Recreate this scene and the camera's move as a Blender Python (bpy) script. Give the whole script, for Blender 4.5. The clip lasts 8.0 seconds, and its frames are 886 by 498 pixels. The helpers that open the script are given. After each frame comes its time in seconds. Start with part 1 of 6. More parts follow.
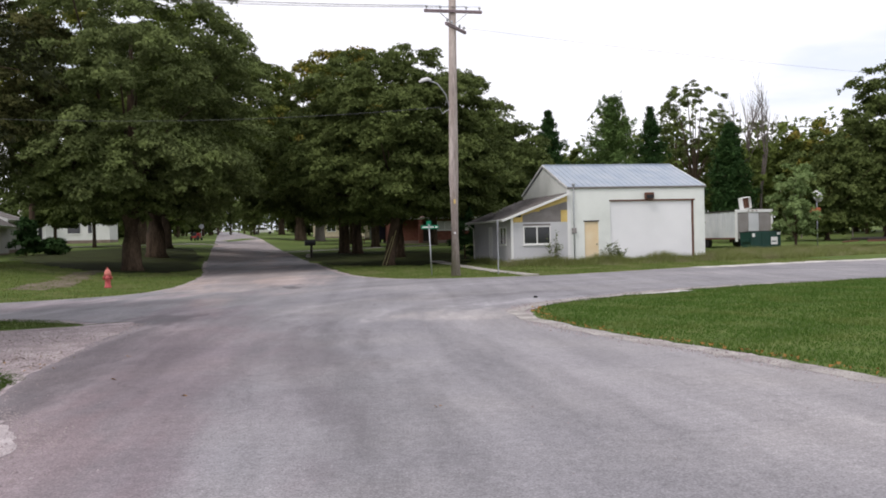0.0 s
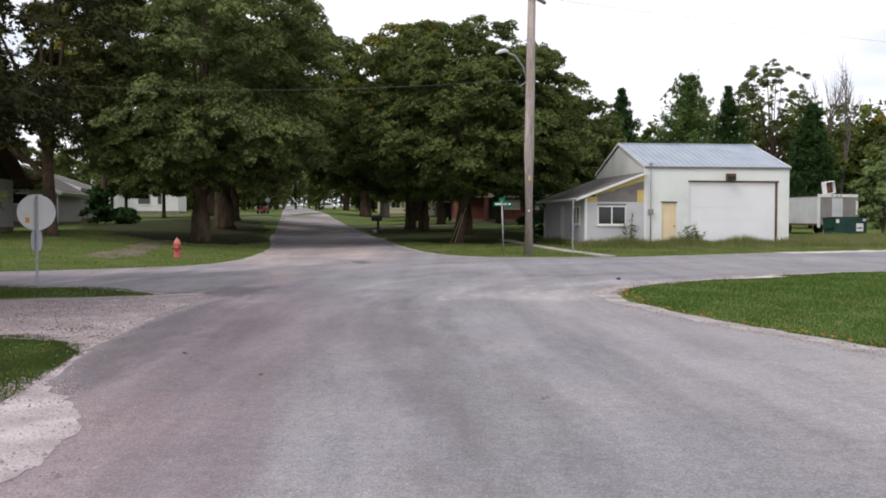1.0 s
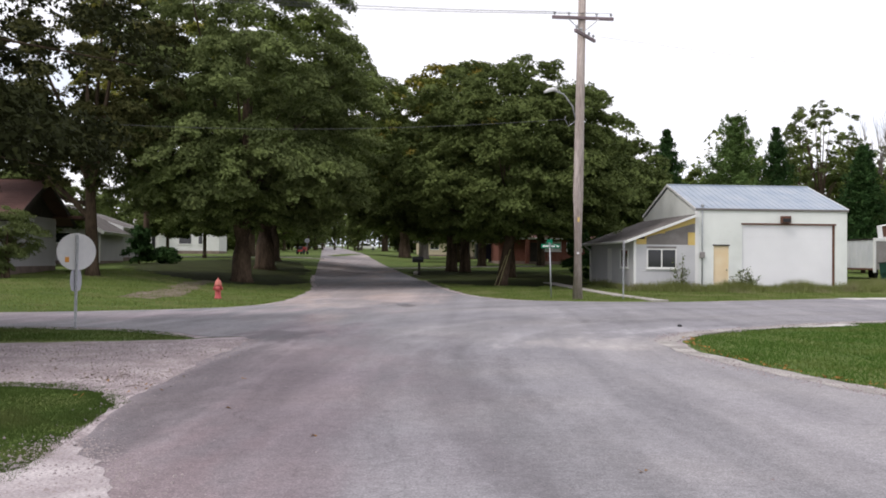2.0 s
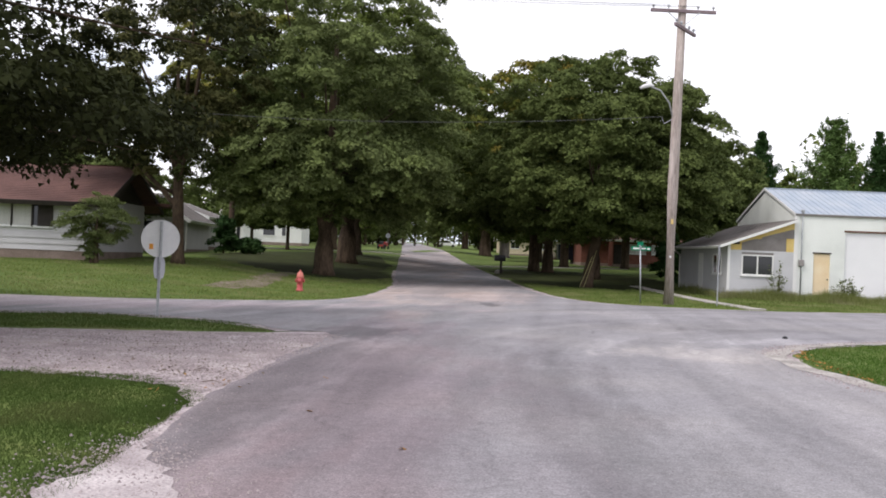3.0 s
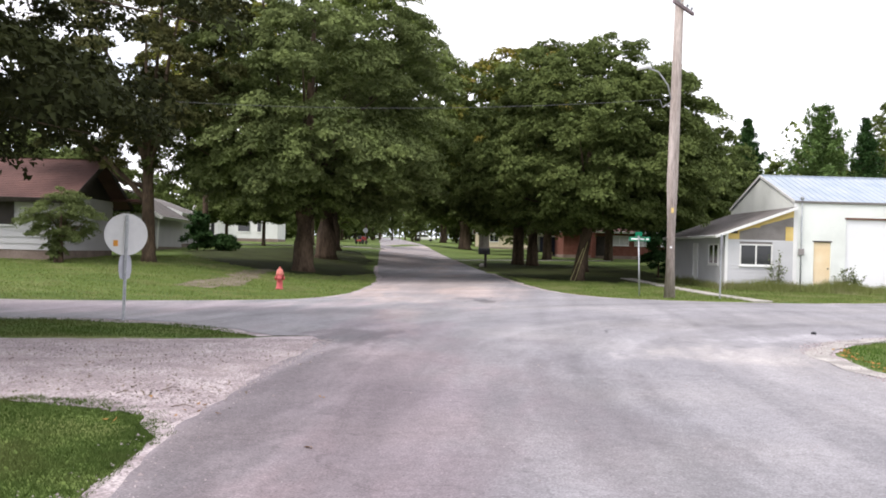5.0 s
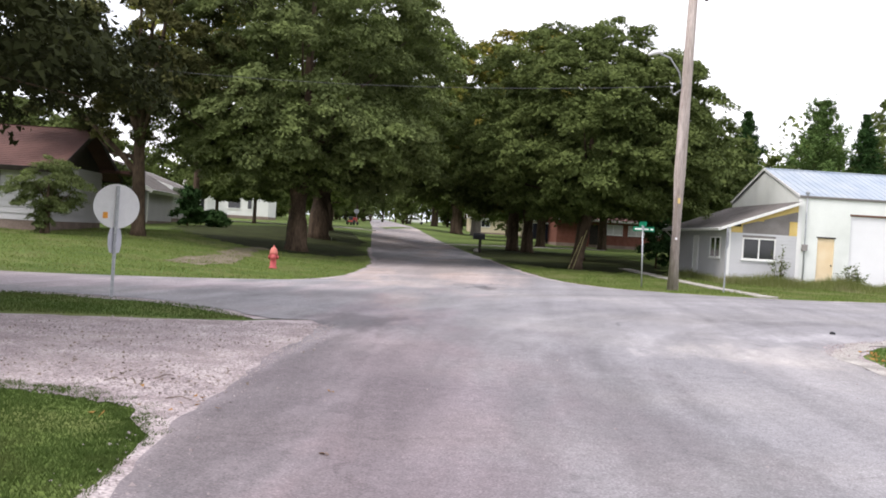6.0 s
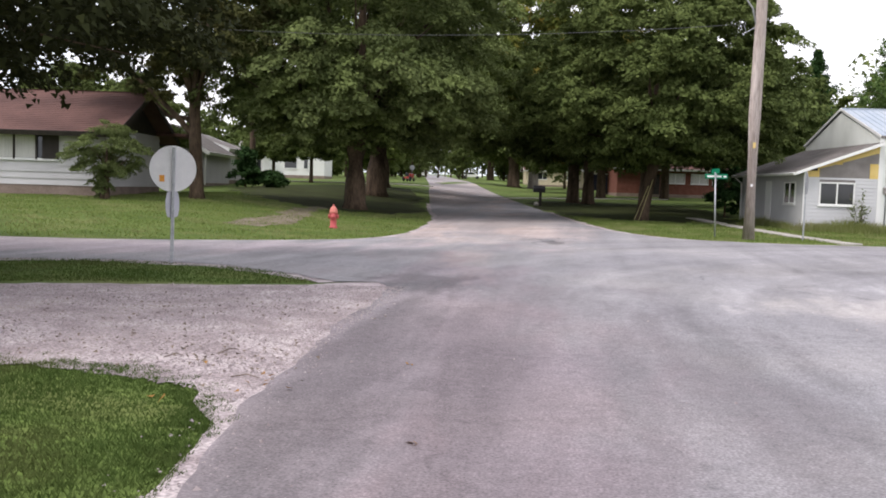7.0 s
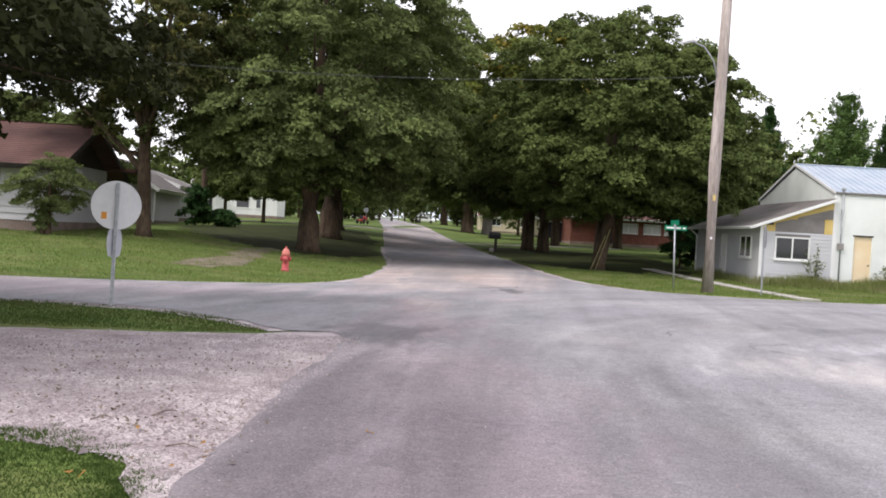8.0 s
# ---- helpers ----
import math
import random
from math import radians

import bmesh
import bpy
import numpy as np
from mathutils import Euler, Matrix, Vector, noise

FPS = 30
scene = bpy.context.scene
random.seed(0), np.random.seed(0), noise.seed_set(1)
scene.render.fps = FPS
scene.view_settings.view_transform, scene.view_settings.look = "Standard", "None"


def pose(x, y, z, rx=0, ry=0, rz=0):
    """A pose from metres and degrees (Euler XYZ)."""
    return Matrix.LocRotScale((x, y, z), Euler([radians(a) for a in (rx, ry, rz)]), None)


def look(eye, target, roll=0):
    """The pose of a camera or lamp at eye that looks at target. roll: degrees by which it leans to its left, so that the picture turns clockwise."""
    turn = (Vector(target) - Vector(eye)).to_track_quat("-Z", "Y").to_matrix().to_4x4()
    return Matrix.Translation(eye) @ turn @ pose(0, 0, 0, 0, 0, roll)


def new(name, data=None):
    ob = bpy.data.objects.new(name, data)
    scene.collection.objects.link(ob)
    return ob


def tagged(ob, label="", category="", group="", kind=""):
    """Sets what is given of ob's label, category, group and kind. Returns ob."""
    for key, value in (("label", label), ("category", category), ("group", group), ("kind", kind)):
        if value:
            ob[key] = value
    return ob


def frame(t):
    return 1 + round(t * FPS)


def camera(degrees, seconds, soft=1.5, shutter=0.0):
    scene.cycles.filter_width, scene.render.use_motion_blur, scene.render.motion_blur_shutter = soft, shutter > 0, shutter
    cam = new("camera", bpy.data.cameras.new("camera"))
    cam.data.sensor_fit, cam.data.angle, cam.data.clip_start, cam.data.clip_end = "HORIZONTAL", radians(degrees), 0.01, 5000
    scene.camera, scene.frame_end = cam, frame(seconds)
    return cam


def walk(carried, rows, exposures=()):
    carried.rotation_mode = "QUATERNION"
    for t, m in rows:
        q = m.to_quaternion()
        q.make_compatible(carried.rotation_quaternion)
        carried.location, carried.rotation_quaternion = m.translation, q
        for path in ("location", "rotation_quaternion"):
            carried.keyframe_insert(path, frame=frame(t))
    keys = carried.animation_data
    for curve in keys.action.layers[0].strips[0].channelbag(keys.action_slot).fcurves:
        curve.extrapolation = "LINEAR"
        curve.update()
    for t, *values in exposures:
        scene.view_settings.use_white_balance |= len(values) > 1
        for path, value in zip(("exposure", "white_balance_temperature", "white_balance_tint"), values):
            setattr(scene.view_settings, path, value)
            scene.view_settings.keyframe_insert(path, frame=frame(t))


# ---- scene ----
cam = camera(51.55, 8.0, soft=1.8)
PATH = [
    (0, (0.119, 0.151, 1.718), (3.168, 50.055, 1.171), -1.31),
    (0.5, (0.005, 0.684, 1.684), (3.999, 50.506, 0.316), -2.27),
    (1, (-0.268, 1.233, 1.626), (-0.573, 51.205, -0.019), 0.06),
    (1.5, (-0.469, 1.767, 1.627), (1.368, 51.722, 0.530), 0.11),
    (2, (-0.630, 2.233, 1.644), (-2.953, 52.175, 2.247), 0.46),
    (3.5, (-1.089, 3.599, 1.618), (-7.901, 53.131, 1.965), 2.44),
    (4, (-1.256, 4.091, 1.617), (-6.125, 53.848, 2.380), 2.64),
    (4.2, (-1.315, 4.283, 1.620), (-6.451, 53.992, 3.257), 2.87),
    (5.3, (-1.755, 5.267, 1.591), (-7.037, 54.987, 1.380), 1.26),
    (5.5, (-1.840, 5.445, 1.591), (-7.293, 55.146, 1.835), 1.83),
    (6, (-2.080, 5.854, 1.581), (-6.700, 55.635, 0.850), 3.42),
    (6.5, (-2.281, 6.383, 1.601), (-9.482, 55.778, -1.272), 4.62),
    (7, (-2.427, 6.719, 1.568), (-9.948, 56.038, -1.760), 1.74),
    (7.5, (-2.470, 7.100, 1.567), (-4.508, 56.987, -1.115), 1.53),
    (8, (-2.677, 7.475, 1.598), (-7.709, 57.215, 0.766), 3.25),
]
walk(cam, [(t, look(eye, target, roll)) for t, eye, target, roll in PATH],
     exposures=[(0.0, 0.06, 6500, 15), (2.0, 0.15, 6500, 15), (3.5, 0.50, 6500, 15), (4.0, 0.65, 6500, 15), (5.5, 0.82, 6500, 15), (6.5, 0.62, 6500, 15), (8.0, 0.62, 6500, 15)])

# ---------- sky, sun ----------
SUN_ELEV, SUN_AZ = 54.0, 230.0   # degrees; azimuth clockwise from +y
world = bpy.data.worlds.new("overcast_sky")
scene.world = world
world.use_nodes = True
wn, wl = world.node_tree.nodes, world.node_tree.links
wn.clear()
w_out = wn.new("ShaderNodeOutputWorld")
w_bg = wn.new("ShaderNodeBackground")
w_sky = wn.new("ShaderNodeTexSky")
w_sky.sky_type, w_sky.sun_disc = "NISHITA", False
w_sky.sun_elevation, w_sky.sun_rotation = radians(SUN_ELEV), radians(SUN_AZ)
w_dim = wn.new("ShaderNodeVectorMath")
w_dim.operation = "SCALE"
w_dim.inputs["Scale"].default_value = 0.1
w_co = wn.new("ShaderNodeTexCoord")
w_map = wn.new("ShaderNodeMapping")
w_map.inputs["Scale"].default_value = (1.0, 1.0, 4.5)
w_noise = wn.new("ShaderNodeTexNoise")
w_noise.inputs["Scale"].default_value, w_noise.inputs["Detail"].default_value = 2.2, 6.0
w_ramp = wn.new("ShaderNodeValToRGB")
w_ramp.color_ramp.elements[0].position, w_ramp.color_ramp.elements[0].color = 0.41, (0.80, 0.86, 0.95, 1)
w_ramp.color_ramp.elements[1].position, w_ramp.color_ramp.elements[1].color = 0.52, (1.05, 1.05, 1.07, 1)
w_mix = wn.new("ShaderNodeMix")
w_mix.data_type = "RGBA"
w_mix.inputs["Factor"].default_value = 0.86
wl.new(w_sky.outputs["Color"], w_dim.inputs[0])
wl.new(w_co.outputs["Generated"], w_map.inputs["Vector"])
wl.new(w_map.outputs["Vector"], w_noise.inputs["Vector"])
wl.new(w_noise.outputs["Fac"], w_ramp.inputs["Fac"])
wl.new(w_dim.outputs["Vector"], w_mix.inputs["A"])
wl.new(w_ramp.outputs["Color"], w_mix.inputs["B"])
wl.new(w_mix.outputs["Result"], w_bg.inputs["Color"])
w_bg.inputs["Strength"].default_value = 1.12
wl.new(w_bg.outputs["Background"], w_out.inputs["Surface"])

sun_data = bpy.data.lights.new("sun", "SUN")
sun_data.energy, sun_data.angle, sun_data.color = 1.5, radians(20), (1.0, 0.96, 0.9)
sun = new("sun", sun_data)
se, sa = radians(SUN_ELEV), radians(SUN_AZ)
sun.matrix_world = look((60 * math.sin(sa) * math.cos(se), 60 * math.cos(sa) * math.cos(se), 60 * math.sin(se)), (0, 0, 0))


# ---------- materials ----------
def material(name, colours, scale=8.0, rough=0.8, metal=0.0, bump=0.2, fine=60.0, fine_amount=0.25, spec=0.3, wave=None, stretch=(1, 1, 1)):
    """Two scales of noise over two or three colours, with a fine relief."""
    m = bpy.data.materials.new(name)
    m.use_nodes = True
    n, l = m.node_tree.nodes, m.node_tree.links
    b = n["Principled BSDF"]
    co = n.new("ShaderNodeTexCoord")
    mp = n.new("ShaderNodeMapping")
    mp.inputs["Scale"].default_value = stretch
    l.new(co.outputs["Object"], mp.inputs["Vector"])
    big = n.new("ShaderNodeTexNoise")
    big.inputs["Scale"].default_value, big.inputs["Detail"].default_value = scale, 5
    small = n.new("ShaderNodeTexNoise")
    small.inputs["Scale"].default_value, small.inputs["Detail"].default_value = fine, 4
    l.new(mp.outputs["Vector"], big.inputs["Vector"])
    l.new(mp.outputs["Vector"], small.inputs["Vector"])
    ramp = n.new("ShaderNodeValToRGB")
    el = ramp.color_ramp.elements
    el[0].position, el[1].position = 0.32, 0.68
    el[0].color, el[1].color = (*colours[0], 1), (*colours[-1], 1)
    if len(colours) == 3:
        e = el.new(0.5)
        e.color = (*colours[1], 1)
    l.new(big.outputs["Fac"], ramp.inputs["Fac"])
    mul = n.new("ShaderNodeMix")
    mul.data_type, mul.blend_type = "RGBA", "MULTIPLY"
    mul.inputs["Factor"].default_value = 1.0
    sr = n.new("ShaderNodeMapRange")
    sr.inputs["From Min"].default_value, sr.inputs["From Max"].default_value = 0.3, 0.7
    sr.inputs["To Min"].default_value, sr.inputs["To Max"].default_value = 1 - fine_amount, 1 + fine_amount
    l.new(small.outputs["Fac"], sr.inputs["Value"])
    l.new(ramp.outputs["Color"], mul.inputs["A"])
    l.new(sr.outputs["Result"], mul.inputs["B"])
    l.new(mul.outputs["Result"], b.inputs["Base Color"])
    b.inputs["Roughness"].default_value, b.inputs["Metallic"].default_value = rough, metal
    b.inputs["Specular IOR Level"].default_value = spec
    if bump:
        bp = n.new("ShaderNodeBump")
        bp.inputs["Strength"].default_value, bp.inputs["Distance"].default_value = bump, 0.02
        l.new(small.outputs["Fac"], bp.inputs["Height"])
        l.new(bp.outputs["Normal"], b.inputs["Normal"])
    return m


def leaf_material(name, dark, mid, light, patch=None, glow=0.22):
    """Leaves: colour by leaf, with patches through the crown, and some light passing through."""
    m = bpy.data.materials.new(name)
    m.use_nodes = True
    n, l = m.node_tree.nodes, m.node_tree.links
    b = n["Principled BSDF"]
    geo = n.new("ShaderNodeNewGeometry")
    dark = tuple(0.5 * a + 0.5 * b for a, b in zip(dark, mid))
    light = tuple(0.55 * a + 0.45 * b for a, b in zip(light, mid))
    ramp = n.new("ShaderNodeValToRGB")
    el = ramp.color_ramp.elements
    el[0].position, el[1].position = 0.0, 1.0
    el[0].color, el[1].color = (*dark, 1), (*light, 1)
    e = el.new(0.6)
    e.color = (*mid, 1)
    l.new(geo.outputs["Random Per Island"], ramp.inputs["Fac"])
    colour = ramp.outputs["Color"]
    co = n.new("ShaderNodeTexCoord")
    no = n.new("ShaderNodeTexNoise")
    no.inputs["Scale"].default_value, no.inputs["Detail"].default_value = 0.75, 3
    l.new(co.outputs["Object"], no.inputs["Vector"])
    mr = n.new("ShaderNodeMapRange")
    mr.inputs["From Min"].default_value, mr.inputs["From Max"].default_value = 0.48, 0.66
    l.new(no.outputs["Fac"], mr.inputs["Value"])
    mx = n.new("ShaderNodeMix")
    mx.data_type = "RGBA"
    l.new(mr.outputs["Result"], mx.inputs["Factor"])
    l.new(colour, mx.inputs["A"])
    mx.inputs["B"].default_value = (*(patch or light), 1)
    l.new(mx.outputs["Result"], b.inputs["Base Color"])
    b.inputs["Roughness"].default_value, b.inputs["Specular IOR Level"].default_value = 0.8, 0.08
    tr = n.new("ShaderNodeBsdfTranslucent")
    l.new(mx.outputs["Result"], tr.inputs["Color"])
    ms = n.new("ShaderNodeMixShader")
    ms.inputs["Fac"].default_value = glow
    l.new(b.outputs["BSDF"], ms.inputs[1])
    l.new(tr.outputs["BSDF"], ms.inputs[2])
    l.new(ms.outputs["Shader"], n["Material Output"].inputs["Surface"])
    return m


def asphalt_material():
    """Worn chip-seal: grey with pale sandy sweeps, darker patches, fine aggregate and a few hairline cracks."""
    m = material("asphalt", [(0.222, 0.213, 0.227), (0.250, 0.240, 0.251), (0.282, 0.267, 0.272)], scale=0.3, rough=0.92, bump=0.35, fine=55, fine_amount=0.3, spec=0.2)
    n, l = m.node_tree.nodes, m.node_tree.links
    b = n["Principled BSDF"]
    base = b.inputs["Base Color"].links[0].from_socket
    co = n.new("ShaderNodeTexCoord")
    mp = n.new("ShaderNodeMapping")
    mp.inputs["Rotation"].default_value = (0, 0, radians(-7))
    mp.inputs["Scale"].default_value = (1.0, 0.05, 1.0)
    l.new(co.outputs["Object"], mp.inputs["Vector"])
    streak = n.new("ShaderNodeTexNoise")
    streak.inputs["Scale"].default_value, streak.inputs["Detail"].default_value = 1.3, 7
    l.new(mp.outputs["Vector"], streak.inputs["Vector"])
    sr = n.new("ShaderNodeMapRange")
    sr.inputs["From Min"].default_value, sr.inputs["From Max"].default_value = 0.35, 0.68
    sr.inputs["To Min"].default_value, sr.inputs["To Max"].default_value = 0.88, 1.1
    l.new(streak.outputs["Fac"], sr.inputs["Value"])
    # tyre sweeps: straight along the near street, then bending round the corner lawn
    off = n.new("ShaderNodeMapping")
    off.vector_type = "TEXTURE"
    off.inputs["Location"].default_value = (13.0, 18.0, 0)
    off.inputs["Rotation"].default_value = (0, 0, radians(8))
    l.new(co.outputs["Object"], off.inputs["Vector"])
    sep = n.new("ShaderNodeSeparateXYZ")
    l.new(off.outputs["Vector"], sep.inputs[0])
    ahead = n.new("ShaderNodeMath")
    ahead.operation = "MAXIMUM"
    ahead.inputs[1].default_value = 0.0
    l.new(sep.outputs["Y"], ahead.inputs[0])
    bend = n.new("ShaderNodeCombineXYZ")
    l.new(sep.outputs["X"], bend.inputs["X"])
    l.new(ahead.outputs["Value"], bend.inputs["Y"])
    rad = n.new("ShaderNodeVectorMath")
    rad.operation = "LENGTH"
    l.new(bend.outputs["Vector"], rad.inputs[0])
    along = n.new("ShaderNodeMath")
    along.operation = "MULTIPLY"
    along.inputs[1].default_value = 0.035
    l.new(sep.outputs["Y"], along.inputs[0])
    ring = n.new("ShaderNodeCombineXYZ")
    l.new(rad.outputs["Value"], ring.inputs["X"])
    l.new(along.outputs["Value"], ring.inputs["Y"])
    sweep = n.new("ShaderNodeTexNoise")
    sweep.inputs["Scale"].default_value, sweep.inputs["Detail"].default_value, sweep.inputs["Roughness"].default_value = 1.0, 8, 0.62
    l.new(ring.outputs["Vector"], sweep.inputs["Vector"])
    sw = n.new("ShaderNodeMapRange")
    sw.inputs["From Min"].default_value, sw.inputs["From Max"].default_value = 0.32, 0.68
    sw.inputs["To Min"].default_value, sw.inputs["To Max"].default_value = 0.85, 1.15
    l.new(sweep.outputs["Fac"], sw.inputs["Value"])
    both = n.new("ShaderNodeMath")
    both.operation = "MULTIPLY"
    l.new(sw.outputs["Result"], both.inputs[0])
    l.new(sr.outputs["Result"], both.inputs[1])
    cr = n.new("ShaderNodeTexVoronoi")
    cr.feature = "DISTANCE_TO_EDGE"
    cr.inputs["Scale"].default_value = 0.28
    wob = n.new("ShaderNodeTexNoise")
    wob.inputs["Scale"].default_value, wob.inputs["Detail"].default_value = 1.2, 6
    l.new(co.outputs["Object"], wob.inputs["Vector"])
    add = n.new("ShaderNodeVectorMath")
    add.operation = "MULTIPLY_ADD"
    add.inputs[1].default_value = (1.8, 1.8, 0)
    l.new(wob.outputs["Color"], add.inputs[0])
    l.new(co.outputs["Object"], add.inputs[2])
    l.new(add.outputs["Vector"], cr.inputs["Vector"])
    crk = n.new("ShaderNodeMapRange")
    crk.inputs["From Min"].default_value, crk.inputs["From Max"].default_value = 0.0, 0.006
    crk.inputs["To Min"].default_value, crk.inputs["To Max"].default_value = 0.86, 1.0
    l.new(cr.outputs["Distance"], crk.inputs["Value"])
    m1 = n.new("ShaderNodeMix")
    m1.data_type, m1.blend_type = "RGBA", "MULTIPLY"
    m1.inputs["Factor"].default_value = 1.0
    l.new(base, m1.inputs["A"])
    l.new(both.outputs["Value"], m1.inputs["B"])
    m2 = n.new("ShaderNodeMix")
    m2.data_type, m2.blend_type = "RGBA", "MULTIPLY"
    m2.inputs["Factor"].default_value = 1.0
    l.new(m1.outputs["Result"], m2.inputs["A"])
    l.new(crk.outputs["Result"], m2.inputs["B"])
    # mottling at the size of a hand and of a step
    last = m2.outputs["Result"]
    for sc_, am in ((1.1, 0.04), (6.0, 0.06), (14.0, 0.1), (38.0, 0.14)):
        mo = n.new("ShaderNodeTexNoise")
        mo.inputs["Scale"].default_value, mo.inputs["Detail"].default_value = sc_, 5
        l.new(co.outputs["Object"], mo.inputs["Vector"])
        rg = n.new("ShaderNodeMapRange")
        rg.inputs["From Min"].default_value, rg.inputs["From Max"].default_value = 0.3, 0.7
        rg.inputs["To Min"].default_value, rg.inputs["To Max"].default_value = 1 - am, 1 + am
        l.new(mo.outputs["Fac"], rg.inputs["Value"])
        mm = n.new("ShaderNodeMix")
        mm.data_type, mm.blend_type = "RGBA", "MULTIPLY"
        mm.inputs["Factor"].default_value = 1.0
        l.new(last, mm.inputs["A"])
        l.new(rg.outputs["Result"], mm.inputs["B"])
        last = mm.outputs["Result"]
    # worn, sandy, patched or sun-brightened places: centre, half sizes, turn, strength
    for bx, by, sx, sy, turn, k in ROAD_MARKS:
        soft = n.new("ShaderNodeTexNoise")
        soft.inputs["Scale"].default_value, soft.inputs["Detail"].default_value = min(4.0, max(0.6, 2.0 / min(sx, sy))), 8
        slow = n.new("ShaderNodeMapping")
        slow.inputs["Scale"].default_value = (1.0, 0.3, 1.0)
        l.new(co.outputs["Object"], slow.inputs["Vector"])
        l.new(slow.outputs["Vector"], soft.inputs["Vector"])
        mq = n.new("ShaderNodeMapping")
        mq.vector_type = "TEXTURE"
        mq.inputs["Location"].default_value = (bx, by, 0)
        mq.inputs["Rotation"].default_value = (0, 0, radians(turn))
        mq.inputs["Scale"].default_value = (sx, sy, 1000)
        l.new(co.outputs["Object"], mq.inputs["Vector"])
        ln = n.new("ShaderNodeVectorMath")
        ln.operation = "LENGTH"
        l.new(mq.outputs["Vector"], ln.inputs[0])
        ad = n.new("ShaderNodeMath")
        ad.operation = "MULTIPLY_ADD"
        ad.inputs[1].default_value = 2.6
        l.new(soft.outputs["Fac"], ad.inputs[0])
        l.new(ln.outputs["Value"], ad.inputs[2])
        rg = n.new("ShaderNodeMapRange")
        rg.interpolation_type = "SMOOTHSTEP"
        crisp = sx * sy < 1.0
        rg.inputs["From Min"].default_value, rg.inputs["From Max"].default_value = (2.0, 2.3) if crisp else (1.8, 2.7)
        tint = k if isinstance(k, tuple) else (k, k, k)
        rg.inputs["To Min"].default_value, rg.inputs["To Max"].default_value = 1.0, 0.0
        l.new(ad.outputs["Value"], rg.inputs["Value"])
        tn = n.new("ShaderNodeMix")
        tn.data_type = "RGBA"
        tn.inputs["A"].default_value, tn.inputs["B"].default_value = (1, 1, 1, 1), (*tint, 1)
        l.new(rg.outputs["Result"], tn.inputs["Factor"])
        mm = n.new("ShaderNodeMix")
        mm.data_type, mm.blend_type = "RGBA", "MULTIPLY"
        mm.inputs["Factor"].default_value = 1.0
        l.new(last, mm.inputs["A"])
        l.new(tn.outputs["Result"], mm.inputs["B"])
        last = mm.outputs["Result"]
    l.new(last, b.inputs["Base Color"])
    return m


ROAD_MARKS = [(-5.0, 21.2, 0.9, 1.5, 10, 0.66), (-8.3, 26.4, 3.6, 1.3, 28, 0.8), (-3.3, 32.9, 0.3, 0.9, 10, 0.68), (-0.6, 13, 0.9, 6, 9, 0.86), (-4.35, 14.5, 0.6, 5, 5, 0.74), (-3.7, 13, 1.1, 6, 6, 0.86),
              (-3.7, 12, 1.9, 15, 6, (1.0, 0.915, 0.93)), (-2.4, 15, 1.8, 8, 6, (0.88, 0.85, 0.86)), (-2.8, 6.0, 0.9, 5, 6, (1.15, 1.08, 1.07)), (2.2, 20.6, 2.2, 1.0, 20, (1.34, 1.31, 1.25)), (4.6, 24.2, 2.4, 0.8, 25, 1.32), (3.8, 10, 1.8, 10, 10, (1.17, 1.16, 1.14)), (5, 31.5, 9, 2.2, 22, 1.14),
              # marks at y 100 and 170: sandy tint plus sunlit brightness in the colour
              (-6.2, 41, 3.4, 9, 10, (1.32, 1.21, 1.13)), (-7.4, 35.5, 0.8, 4.0, 5, (1.32, 1.22, 1.15)), (-4.0, 37, 1.3, 3.0, 10, (1.22, 1.14, 1.09)), (-12, 72, 4, 14, 10, (1.12, 1.03, 0.97)), (-14, 100, 5, 25, 10, (1.3, 1.2, 1.12)), (-25, 170, 8, 50, 10, (1.35, 1.28, 1.22)), (-15.0, 25.0, 8.0, 1.9, 26, (1.46, 1.32, 1.31)), (3.5, 26.9, 3.0, 0.5, 22, 0.84), (-1, 27.5, 6, 2.2, 20, 0.9), (7, 33, 5, 0.7, 22, 0.85), (-4.9, 26.5, 0.5, 4.5, 8, (1.16, 1.12, 1.08)), (0.5, 24, 0.35, 5, -12, 1.14)]
M_ASPHALT = asphalt_material()
M_PATCH = material("asphalt_patch", [(0.11, 0.108, 0.12), (0.15, 0.145, 0.155), (0.2, 0.19, 0.2)], scale=0.8, rough=0.9, fine=45, fine_amount=0.25)
M_GRAVEL = material("gravel", [(0.262, 0.216, 0.220), (0.382, 0.328, 0.333), (0.47, 0.415, 0.413)], scale=1.6, rough=0.95, bump=1.0, fine=36, fine_amount=0.42, spec=0.15)
M_LIME = material("crushed_limestone", [(0.42, 0.4, 0.37), (0.52, 0.49, 0.46), (0.62, 0.6, 0.57)], scale=1.2, rough=0.95, bump=0.8, fine=30, fine_amount=0.25, spec=0.15)
M_LIME_PINK = material("pinkish_crushed_stone", [(0.32, 0.277, 0.282), (0.415, 0.366, 0.37), (0.53, 0.48, 0.48)], scale=1.6, rough=0.95, bump=0.9, fine=42, fine_amount=0.28, spec=0.15)
M_GRAVEL_PALE = material("pale_gravel", [(0.26, 0.24, 0.225), (0.345, 0.32, 0.3), (0.45, 0.42, 0.39)], scale=2, rough=0.95, bump=0.9, fine=36, fine_amount=0.3, spec=0.15)
M_GREYTWIG = material("dry_grey_twigs", [(0.11, 0.09, 0.08), (0.17, 0.145, 0.13)], scale=4, rough=0.9)
